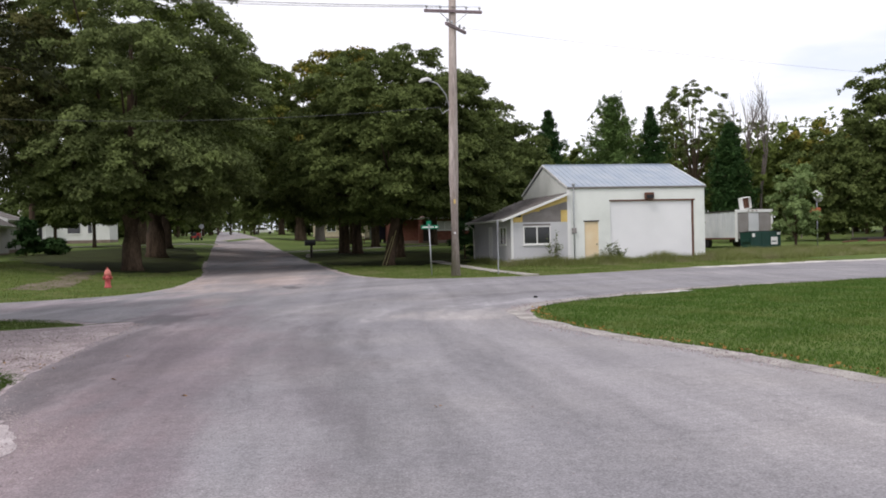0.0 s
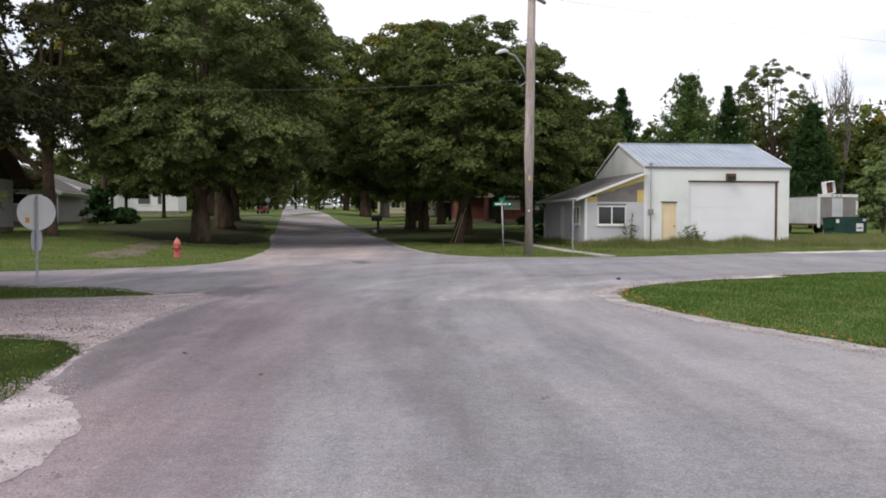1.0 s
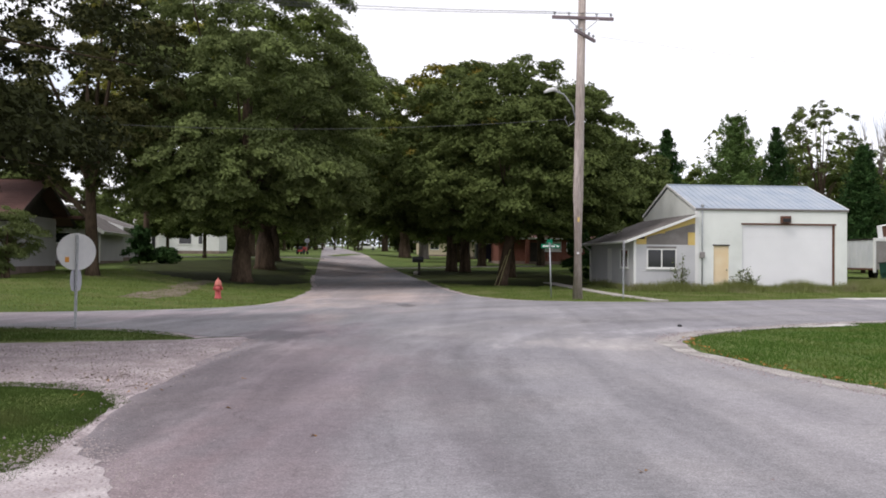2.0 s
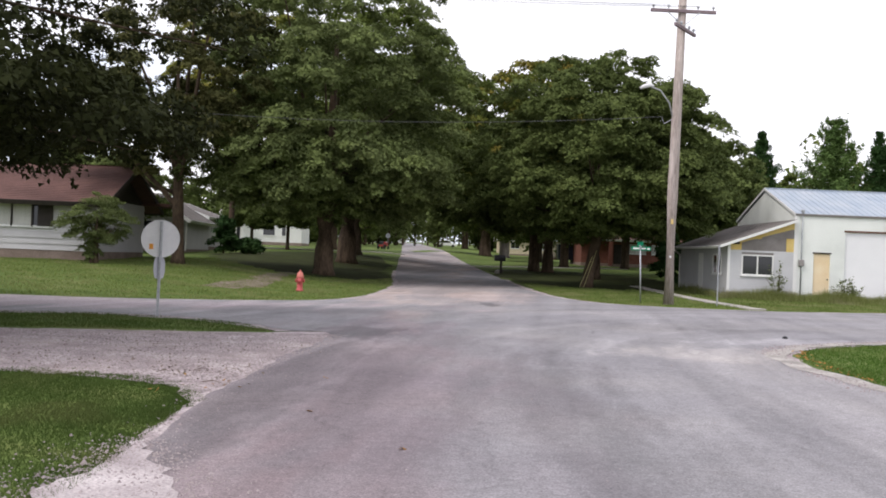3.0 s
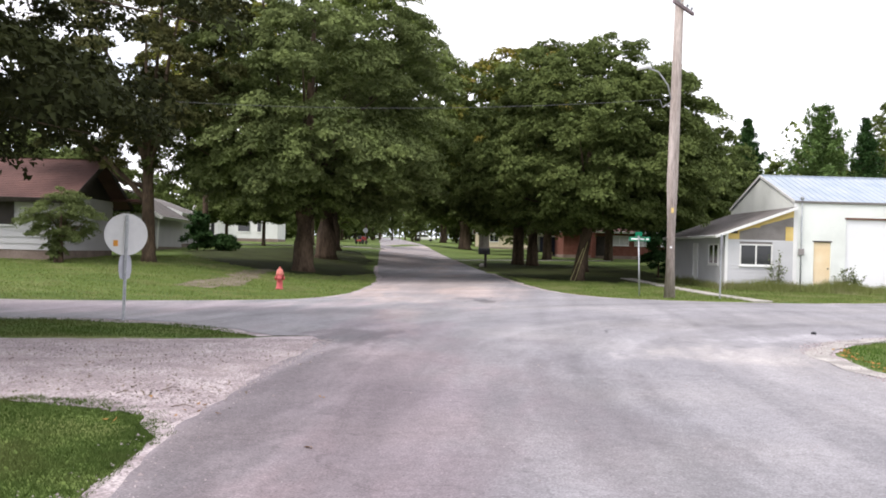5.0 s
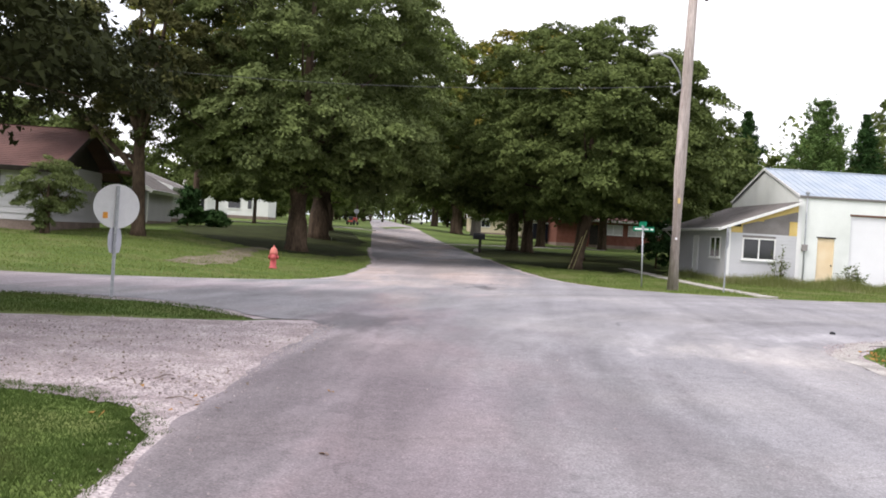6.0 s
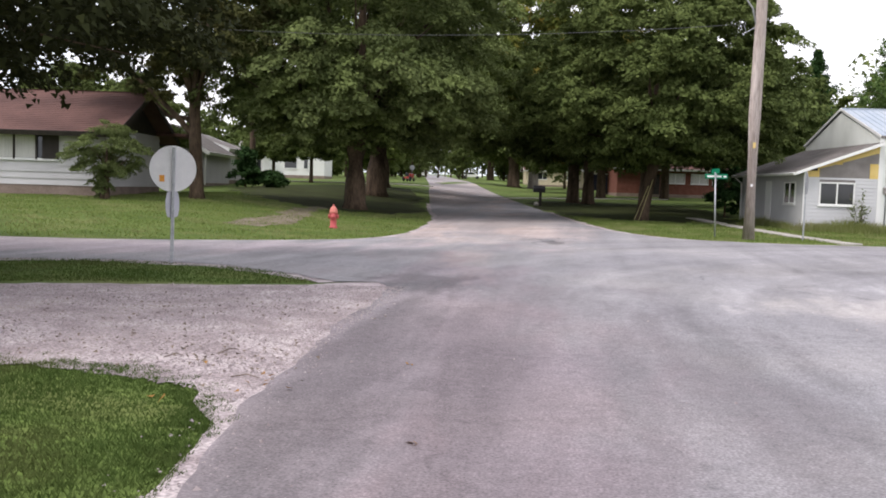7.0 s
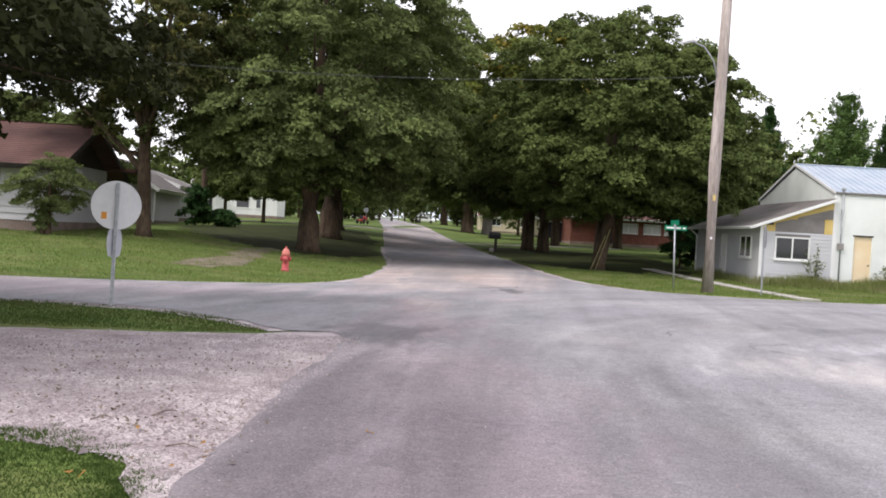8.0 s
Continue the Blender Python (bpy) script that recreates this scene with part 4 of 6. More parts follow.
woods("far_woods", [(8, 112, 32, 114, 10.5, 10), (30, 110, 80, 118, 14.5, 36), (55, 92, 95, 100, 13, 14)], 74000, 0.7, M_MAPLE, "hazy green wood closing the view behind the yards", 51)
woods("far_woods", [(-82, 62, -49, 102, 6.5, 16), (-58, 206, -38.5, 198, 9, 14), (-110, 300, -54, 284, 13, 20), (-43, 284, 0, 255, 13, 18), (-46, 140, -33, 240, 14, 11), (-28, 200, 10, 130, 12, 16), (-75, 128, -40, 140, 9.5, 12), (-62, 172, -41, 166, 5, 12), (-18, 186, 18, 172, 6, 12)], 100000, 0.75, M_MAPLE_DARK, "dark trees behind the houses along the far road", 52)


# ---------- buildings ----------
def window(parent, x0, x1, z0, z1, y, axis="y", sashes=2, frame_w=0.06, label="white framed sliding window", out=-1):
    """A window set proud on a wall: frame, panes, mullions and sill. axis y: the wall faces along y; x: along x."""
    def b(a0, a1, d0, d1, c0, c1, bev=0.004):
        d0, d1 = sorted((y + out * d0, y + out * d1))
        return cube(a0, a1, d0, d1, c0, c1, bev) if axis == "y" else cube(d0, d1, a0, a1, c0, c1, bev)
    fr = part("window", b(x0, x1, -0.05, 0.005, z0, z1), M_BLACK, parent, label)
    for nm, a0, a1, c0, c1 in (("frame_rail", x0, x1, z1 - frame_w, z1), ("frame_rail", x0, x1, z0, z0 + frame_w), ("frame_stile", x0, x0 + frame_w, z0 + frame_w, z1 - frame_w), ("frame_stile", x1 - frame_w, x1, z0 + frame_w, z1 - frame_w)):
        part(nm, b(a0, a1, 0.004, 0.05, c0, c1), M_WHITE, fr)
    for k in range(1, sashes):
        m = x0 + (x1 - x0) * k / sashes
        part("mullion", b(m - 0.03, m + 0.03, 0.006, 0.045, z0 + frame_w, z1 - frame_w), M_WHITE, fr)
    for k in range(sashes):
        a, c = x0 + (x1 - x0) * k / sashes, x0 + (x1 - x0) * (k + 1) / sashes
        part("pane", b(a + 0.03, c - 0.03, 0.006, 0.016, z0 + frame_w, z1 - frame_w, 0), M_GLASS, fr)
    part("sill", b(x0 - 0.04, x1 + 0.04, 0.004, 0.08, z0 - 0.05, z0), M_WHITE, fr)
    return fr


def lap_siding(parent, a0, a1, z0, z1, y, mat, axis="y", out=-1, course=0.15, gaps=()):
    """Overlapping boards, each one a piece with a slanted face; gaps: (a0, a1, z0, z1) left open."""
    z = z0
    while z < z1 - 0.02:
        top = min(z + course, z1)
        spans = [(a0, a1)]
        for g0, g1, h0, h1 in gaps:
            if top > h0 and z < h1:
                spans = [s for p, q in spans for s in ((p, min(q, g0)), (max(p, g1), q)) if s[1] - s[0] > 0.02]
        for p, q in spans:
            lip = 0.024 if course < 0.22 else 0.05
            prof = [(y, z), (y + out * lip, z), (y + out * 0.006, top), (y, top)]
            bm = prism(prof, q - p, "x" if axis == "y" else "y")
            bmesh.ops.translate(bm, vec=(p, 0, 0) if axis == "y" else (0, p, 0), verts=bm.verts)
            part("siding_board", bm, mat, parent)
        z = top


GA = pose(9.37, 46.38, gz(10, 47) - 0.02, 0, 0, 7)
GZ = GA.translation.z
garage = thing("garage", GA, "white painted garage with pale blue metal roof and unfinished lean-to", "building")
W, D, EAVE, RIDGE = 7.45, 8.5, 4.16 - GZ, 5.6 - GZ
# front wall with its two openings
DX0, DX1, DZ = 2.25, 6.86, 3.48 - GZ
EX0, EX1, EZ = 0.8, 1.65, 2.49 - GZ
for a in ((0, EX0, 0, EAVE), (EX0, EX1, EZ, EAVE), (EX1, DX0, 0, EAVE), (DX0, DX1, DZ, EAVE), (DX1, W, 0, EAVE)):
    part("front_wall", cube(a[0], a[1], 0, 0.2, a[2], a[3]), M_WALL, garage)
for nm, u in (("gable_wall", 0.0), ("gable_wall", W - 0.2)):
    bm = prism([(0.2, 0), (D - 0.2, 0), (D - 0.2, EAVE), (D / 2, RIDGE - 0.12), (0.2, EAVE)], 0.2, "x")
    bmesh.ops.translate(bm, vec=(u, 0, 0), verts=bm.verts)
    part(nm, bm, M_WALL, garage)
part("back_wall", cube(0, W, D - 0.2, D, 0, EAVE), M_WALL, garage)
# overhead door of ribbed panels, set back in its opening
odoor = part("overhead_door", cube(DX0, DX1, 0.1, 0.15, 0, DZ), M_DOORWHITE, garage, "white sectional overhead door")
n_row = 5
for k in range(n_row):
    z0, z1 = DZ * k / n_row + 0.0015, DZ * (k + 1) / n_row - 0.0015
    part("door_panel", cube(DX0 + 0.01, DX1 - 0.12, 0.075, 0.1, z0, z1, 0.002), M_DOORWHITE, odoor)
part("door_track", cube(DX1 - 0.11, DX1 - 0.01, 0.05, 0.1, 0, DZ, 0.004), M_RUST, odoor, "rust stained door track")
part("door_lintel", cube(DX0 - 0.05, DX1 + 0.05, -0.012, 0.1, DZ - 0.03, DZ + 0.05, 0.004), M_RUST, odoor, "dark rusty steel lintel")
edoor = part("entry_door", cube(EX0 + 0.05, EX1 - 0.05, 0.06, 0.11, 0, EZ - 0.06, 0.004), M_BEIGEDOOR, garage, "beige entry door")
part("door_knob", lathe([(0.02, 0), (0.034, 0.02), (0.03, 0.05), (0.01, 0.06)], 8), M_BLACK, edoor).matrix_local = pose(EX1 - 0.14, 0.06, 1.0, 90, 0, 0)
for a in ((EX0, EX0 + 0.05, 0, EZ - 0.06), (EX1 - 0.05, EX1, 0, EZ - 0.06), (EX0, EX1, EZ - 0.06, EZ)):
    part("door_frame", cube(a[0], a[1], -0.01, 0.12, a[2], a[3], 0.004), M_DARK if a[2] > 0 else M_WALL, edoor)
# flood lamp over the door, with its box
lampbox = part("wall_light", cube(4.12, 4.58, -0.22, 0, DZ + 0.06, DZ + 0.4, 0.02), M_RUST, garage, "dark metal wall light over the door")
part("lens", cube(4.16, 4.54, -0.235, -0.222, DZ + 0.1, DZ + 0.28, 0.004), M_BLACK, lampbox)
# conduit and meter by the corner
bm = bmesh.new()
tube(bm, [(0.28, -0.05, 0.2), (0.28, -0.05, EAVE + 0.12)], [0.03, 0.03], 8)
conduit = part("conduit", bm, M_GALV, garage, "grey steel conduit", True)
part("meter_box", cube(0.17, 0.39, -0.14, -0.005, 1.72 - 0.15, 2.0 - 0.15, 0.015), M_GREYPANEL, conduit)
part("weather_head", cube(0.2, 0.36, -0.12, 0, EAVE + 0.1, EAVE + 0.24, 0.03), M_GALV, conduit)
part("corner_board", cube(-0.06, 0.12, -0.03, -0.003, 0, EAVE - 0.02, 0.004), M_WHITE, garage)
# roof of ribbed sheets
slope = math.hypot(D / 2 + 0.06, (RIDGE - EAVE) * (D / 2 + 0.06) / (D / 2))
pitch = math.atan2(RIDGE - EAVE, D / 2)
for side in (0, 1):
    rf = part("roof", cube(-0.04, W + 0.04, 0, slope, 0, 0.04), M_METALROOF, garage, "pale blue-grey ribbed metal roof")
    rm = pose(0, -0.06, EAVE + 0.01, math.degrees(pitch), 0, 0) if side == 0 else pose(W, D + 0.06, EAVE + 0.01, math.degrees(pitch), 0, 180)
    rf.matrix_local = rm
    u = 0.0
    while u < W:
        part("roof_rib", prism([(u - 0.03, 0.04), (u + 0.03, 0.04), (u + 0.012, 0.065), (u - 0.012, 0.065)], slope), M_METALROOF, rf)
        u += 0.305
    part("fascia", cube(-0.04, W + 0.04, -0.025, 0, -0.06, 0.045, 0.004), M_GREYPANEL, rf)
    part("rake_trim", cube(-0.07, -0.042, 0, slope, -0.06, 0.06, 0.004), M_WHITE, rf)
    part("rake_trim", cube(W + 0.042, W + 0.07, 0, slope, -0.06, 0.06, 0.004), M_WHITE, rf)
part("ridge_cap", cube(-0.04, W + 0.04, D / 2 - 0.15, D / 2 + 0.15, RIDGE + 0.02, RIDGE + 0.09, 0.02), M_METALROOF, garage)

# lean-to against the gable wall
LW, LLOW, LHIGH = 3.0, 2.86 - GZ, 3.98 - GZ
lean = thing("lean_to", GA, "grey sided lean-to with bare sheathing and grey shingled roof", "building")
bm = prism([(-LW, 0), (-0.005, 0), (-0.005, LHIGH - 0.1), (-LW, LLOW - 0.1)], 0.14)
part("front_wall", bm, M_TARPAPER, lean, "grey sheathing boards left bare above the siding")
part("side_wall", cube(-LW, -LW + 0.14, 0.142, D - 0.142, 0, LLOW - 0.08), M_GREYSIDING, lean)
bm = prism([(-LW, 0), (-0.005, 0), (-0.005, LHIGH - 0.1), (-LW, LLOW - 0.1)], 0.14)
bmesh.ops.translate(bm, vec=(0, D - 0.14, 0), verts=bm.verts)
part("back_wall", bm, M_GREYSIDING, lean)
WZ0, WZ1 = 1.33 - GZ, 2.27 - GZ
lap_siding(lean, -LW, -0.06, 0.0, 2.46 - GZ, -0.003, M_GREYSIDING, gaps=[(-2.4, -0.96, WZ0, WZ1)])
window(lean, -2.4, -0.96, WZ0, WZ1, -0.006)
SD0, SD1 = 4.0, 4.8
lap_siding(lean, 0.02, D, 0.0, LLOW - 0.12, -LW - 0.003, M_GREYSIDING, axis="x", gaps=[(0.9, 2.3, WZ0, WZ1), (SD0, SD1, 0, 2.05)])
window(lean, 0.9, 2.3, WZ0, WZ1, -LW - 0.006, axis="x")
sdoor = part("side_door", cube(-LW - 0.03, -LW - 0.004, SD0 + 0.06, SD1 - 0.06, 0, 1.99, 0.004), M_WHITE, lean, "white side door")
part("door_frame", cube(-LW - 0.045, -LW - 0.004, SD0, SD0 + 0.06, 0, 2.05, 0.004), M_WHITE, sdoor)
part("door_frame", cube(-LW - 0.045, -LW - 0.004, SD1 - 0.06, SD1, 0, 2.05, 0.004), M_WHITE, sdoor)
part("door_frame", cube(-LW - 0.045, -LW - 0.004, SD0 + 0.06, SD1 - 0.06, 1.99, 2.05, 0.004), M_WHITE, sdoor)
part("corner_post", cube(-LW - 0.035, -LW + 0.09, -0.036, -0.004, 0, LLOW - 0.12, 0.006), M_WHITE, lean, "white vinyl corner post")
# bare sheathing: yellow boards and grey sheets above the siding
sh = 2.47 - GZ
for x0, x1, z0, z1, mt, nm in ((-2.96, -2.42, sh, sh + 0.52, M_OSB, "yellow"), (-2.4, -0.42, sh, sh + 0.5, M_TARPAPER, "grey"), (-0.4, -0.05, sh - 0.02, sh + 0.58, M_OSB, "yellow"),
                               (-1.5, -0.06, sh + 0.6, sh + 0.98, M_TARPAPER, "grey"), (-2.4, -1.52, sh + 0.52, sh + 0.72, M_OSB, "yellow"), (-0.9, -0.06, sh + 1.0, sh + 1.16, M_OSB, "yellow"), (-1.95, -1.52, sh + 0.73, sh + 0.84, M_OSB, "yellow")):
    lim = [LLOW - 0.14 + (q + LW) * (LHIGH - LLOW) / LW for q in (x0, x1)]
    bm = prism([(x0, z0), (x1, z0), (x1, max(min(z1, lim[1]), z0 + 0.01)), (x0, max(min(z1, lim[0]), z0 + 0.005))], 0.018)
    bmesh.ops.translate(bm, vec=(0, -0.022, 0), verts=bm.verts)
    part("sheathing_board", bm, mt, lean, nm + " sheathing board")
lim_ = [LLOW - 0.12 + (q + LW) * (LHIGH - LLOW) / LW for q in (-2.5, -0.06)]
bm = prism([(-2.5, lim_[0] - 0.14), (-0.06, lim_[1] - 0.34), (-0.06, lim_[1]), (-2.5, lim_[0])], 0.014)
bmesh.ops.translate(bm, vec=(0, -0.038, 0), verts=bm.verts)
part("sheathing_board", bm, M_OSB, lean, "yellow sheathing board along the rake")
part("hole", cube(-2.8, -2.5, -0.028, -0.023, sh + 0.25, sh + 0.36, 0.0), M_DARK, lean, "dark torn hole in the sheathing")
# its roof
lp = math.atan2(LHIGH - LLOW, LW)
ls = math.hypot(LW + 0.45, (LHIGH - LLOW) * (LW + 0.45) / LW)
lr = part("roof", cube(0, ls, -0.3, D + 0.2, 0, 0.05), M_SHINGLE_GREY, lean, "grey asphalt shingle roof")
lr.matrix_local = pose(-LW - 0.45, 0, LLOW - 0.1 - 0.45 * math.tan(lp), 0, -math.degrees(lp), 0)
k = 0.0
while k < ls:
    part("shingle_course", prism([(k, 0.051), (min(k + 0.16, ls), 0.051), (min(k + 0.16, ls), 0.053), (k, 0.062)], D + 0.5), M_SHINGLE_GREY, lr).matrix_local = pose(0, -0.3, 0)
    k += 0.16
part("rake_board", cube(0, ls, -0.33, -0.302, -0.06, 0.06, 0.004), M_WHITE, lr, "white rake board")
part("gutter", cube(-0.1, -0.003, -0.3, D + 0.2, -0.06, 0.05, 0.01), M_WHITE, lr, "white gutter")
part("soffit", cube(0.02, 0.42, -0.28, D + 0.18, -0.03, -0.004), M_WHITE, lr)
bm = bmesh.new()
tube(bm, [(-LW - 0.42, D - 0.1, LLOW - 0.35), (-LW - 0.1, D - 0.1, LLOW - 0.62), (-LW - 0.08, D - 0.1, 0.1)], [0.04, 0.04, 0.04], 6)
part("downspout", bm, M_WHITE, lean, "white downspout")


# ---------- street furniture ----------
PX, PY = 2.95, 38.1
pole = thing("utility_pole", pose(PX, PY, gz(PX, PY)), "tall weathered wooden utility pole with two crossarms and a street lamp", "utility pole")
bm = bmesh.new()
tube(bm, [(0, 0, -0.3), (0, 0, 4), (0.05, 0, 8), (0.12, 0, 12.6)], [0.215, 0.195, 0.172, 0.14], 16)
part("shaft", bm, M_POLE, pole, "", True)
arm_m = pose(0.1, 0, 10.92, 0, 0, 9)
ar = part("crossarm", cube(-1.22, 1.22, -0.2, -0.1, -0.06, 0.06, 0.008), M_ARM, pole, "weathered wooden crossarm")
ar.matrix_local = arm_m
for a in (-1.12, -0.55, 0.55, 1.12):
    part("insulator", lathe([(0.02, 0), (0.02, 0.06), (0.05, 0.08), (0.055, 0.12), (0.03, 0.17)], 8), M_GALV, ar).matrix_local = pose(a, -0.15, 0.06)
for s in (-1, 1):
    bm = bmesh.new()
    tube(bm, [(s * 0.6, -0.21, -0.05), (0.02 * s, -0.19, -0.55)], [0.018, 0.018], 5)
    part("arm_brace", bm, M_GALV, ar)
ar2 = part("crossarm", cube(-1.0, 1.0, -0.2, -0.1, -0.06, 0.06, 0.008), M_ARM, pole, "short crossarm turned along the other street")
ar2.matrix_local = pose(0.09, 0, 10.25, 0, 0, 62)
for a in (-0.85, -0.4, 0.4, 0.85):
    part("insulator", lathe([(0.02, 0), (0.02, 0.06), (0.05, 0.08), (0.055, 0.12), (0.03, 0.17)], 8), M_GALV, ar2).matrix_local = pose(a, -0.15, 0.06)
bm = bmesh.new()
tube(bm, [(-0.12, -0.05, 7.0), (-0.25, -0.1, 7.5), (-0.6, -0.2, 7.95), (-1.05, -0.3, 8.1)], [0.03, 0.03, 0.03, 0.03], 8)
la = part("lamp_arm", bm, M_GALV, pole, "curved grey lamp arm", True)
bm = bmesh.new()
tube(bm, [(-0.85, -0.26, 8.1), (-1.0, -0.29, 8.13), (-1.2, -0.33, 8.08), (-1.36, -0.36, 8.0)], [0.035, 0.075, 0.08, 0.04], 10)
part("lamp_head", bm, M_SIGNBACK, la, "pale cobra-head street lamp", True)
bm = bmesh.new()
tube(bm, [(-0.15, -0.08, 6.9), (-0.42, -0.15, 6.72), (-0.52, -0.2, 6.95)], [0.014, 0.014, 0.014], 5)
part("service_bracket", bm, M_GALV, pole)
part("pole_tag", cube(-0.04, 0.04, -0.222, -0.19, 3.0, 3.18), M_OSB, pole, "small yellow tag")
part("pole_tag", cube(-0.05, 0.02, -0.222, -0.19, 1.75, 1.83), M_SIGNBACK, pole, "small metal tag")


def wire(points, label, sag=0.4, r=0.012):
    """A sagging wire between points."""
    bm = bmesh.new()
    pts = []
    for a, b in zip(points, points[1:]):
        a, b = Vector(a), Vector(b)
        for k in range(17):
            u = k / 16
            pts.append(a.lerp(b, u) - Vector((0, 0, sag * 4 * u * (1 - u))))
    tube(bm, pts, [r] * len(pts), 5)
    ob = link("overhead_wire", bm, M_WIRE)
    return tagged(ob, label, "wire")


GP = gz(PX, PY)
for a in (-1.12, -0.55, 0.55, 1.12):
    p = Matrix.Translation((PX, PY, GP)) @ arm_m @ Vector((a, -0.15, 0.22))
    wire([(-28 + a * 0.4, 31.5 + a, 12.2), p], "thin dark power line from the pole's upper crossarm", 0.6, 0.007)
wire([(PX + 0.3, PY + 0.8, GP + 10.5), (85, 75, 13.0)], "thin dark power line towards the yards", 1.2, 0.005)
wire([(-30, 39.0, 8.5), (PX - 0.5, PY - 0.2, GP + 6.98)], "dark telephone line sagging across the road", 0.9, 0.007)

def round_sign():
    root = thing("round_warning_sign", pose(-9.95, 22.72, gz(-9.95, 22.72), 0, 0, 14), "round warning sign with bare white back on a steel post", "road sign")
    post = part("post", cube(-0.03, 0.03, -0.02, 0.02, -0.2, 2.13, 0.006), M_GALV, root, "galvanised steel channel post")
    post.rotation_euler = (0, radians(0.7), 0)
    bm = bmesh.new()
    tube(bm, [(0, 0.028, 1.74), (0, 0.033, 1.74)], [0.425, 0.425], 40)
    disc = part("disc", bm, M_SIGNBACK, root, "round sheet with bare pale back")
    part("sticker", cube(-0.24, -0.15, 0.022, 0.027, 1.5, 1.62), M_ORANGE, disc, "small orange sticker")
    for z in (1.5, 1.98):
        part("bolt", lathe([(0.012, 0), (0.012, 0.02)], 6), M_GALV, root).matrix_local = pose(0, -0.02, z, 90, 0, 0)
    bm = bmesh.new()
    prof = [(0.0, 0.78), (0.12, 0.83), (0.155, 1.0), (0.155, 1.2), (0.12, 1.36), (0.0, 1.4)]
    prof = prof + [(-a, z) for a, z in prof[::-1][1:-1]]
    bm = prism([(a * 0.9, (z - 0.78) * 0.84 + 0.82) for a, z in prof], 0.006)
    lower = part("lower_plate", bm, M_SIGNGREY, root, "small grey plate turned half aside")
    lower.matrix_local = pose(0.0, 0.03, 0, 0, 0, 40)


round_sign()


def hydrant(x, y):
    root = thing("fire_hydrant", pose(x, y, gz(x, y) - 0.05, 0, 0, 10), "faded red cast-iron fire hydrant standing on the lawn", "fire hydrant")
    part("barrel", lathe([(0.12, -0.1), (0.12, 0.05), (0.14, 0.06), (0.14, 0.1), (0.105, 0.12), (0.1, 0.48), (0.13, 0.5), (0.13, 0.54)], 18), M_HYDRANT, root, "", True)
    bonnet = part("bonnet", lathe([(0.135, 0.54), (0.135, 0.58), (0.12, 0.62), (0.1, 0.7), (0.06, 0.75), (0.03, 0.76)], 18), M_HYDRANT_TOP, root, "paler faded bonnet", True)
    part("operating_nut", lathe([(0.032, 0.755), (0.03, 0.82)], 5), M_HYDRANT_TOP, bonnet)
    for a, r in ((90, 0.055), (-90, 0.055), (0, 0.075)):
        bm = bmesh.new()
        tube(bm, [(0.06, 0, 0), (0.13, 0, 0), (0.135, 0, 0), (0.165, 0, 0)], [r, r, r * 1.25, r * 1.2], 12)
        part("hose_cap", bm, M_HYDRANT, root, "", True).matrix_local = pose(0, 0, 0.43, 0, 0, a - 90)


hydrant(-10.4, 35.4)


def word_mesh(text, size, mat, parent, m):
    cu = bpy.data.curves.new("lettering", "FONT")
    cu.body, cu.size, cu.align_x, cu.align_y, cu.extrude = text, size, "CENTER", "CENTER", 0.001
    tmp = bpy.data.objects.new("lettering", cu)
    scene.collection.objects.link(tmp)
    me = bpy.data.meshes.new_from_object(tmp.evaluated_get(bpy.context.evaluated_depsgraph_get()))
    bpy.data.objects.remove(tmp)
    me.materials.clear()
    me.materials.append(mat)
    ob = new("lettering", me)
    ob.parent = parent
    ob.matrix_local = m
    return ob


def street_sign(x, y):
    root = thing("street_name_sign", pose(x, y, gz(x, y)), "green street name blades on a thin steel post", "street sign")
    bm = bmesh.new()
    tube(bm, [(0.0, 0, -0.2), (-0.08, 0, 2.05)], [0.028, 0.028], 8)
    part("post", bm, M_GALV, root, "slightly leaning steel post", True)
    bl = part("blade", cube(-0.42, 0.32, -0.012, 0.0, 1.98, 2.14, 0.003), M_GREEN_SIGN, root, "green blade with white bars")
    for a, b in ((-0.36, -0.1), (-0.05, 0.12), (0.18, 0.28)):
        part("lettering_bar", cube(a, b, -0.016, -0.0125, 2.03, 2.09), M_WHITE, bl)
    b2 = part("blade", cube(-0.01, 0.0, -0.35, 0.35, 2.16, 2.32, 0.003), M_GREEN_SIGN, root, "green blade along the other street")
    b2.matrix_local = pose(-0.08, 0, 0, 0, 0, 14)
    part("cap", cube(-0.12, -0.04, -0.04, 0.04, 2.05, 2.2, 0.01), M_GALV, root)


street_sign(2.0, 38.95)
root = thing("edge_on_sign", pose(4.8, 38.7, gz(4.8, 38.7), 0, 0, 0), "narrow road sign seen edge-on, on a thin steel post", "road sign")
part("post", cube(-0.025, 0.025, -0.02, 0.02, -0.2, 2.3, 0.005), M_GALV, root)
bm = bmesh.new()
tube(bm, [(0.0, 0.0, 0), (0.006, 0.0, 0)], [0.38, 0.38], 8)
part("plate", bm, M_SIGNGREY, root, "sign plate seen from the side").matrix_local = pose(0.02, 0.0, 1.9, 22.5, 0, -4)


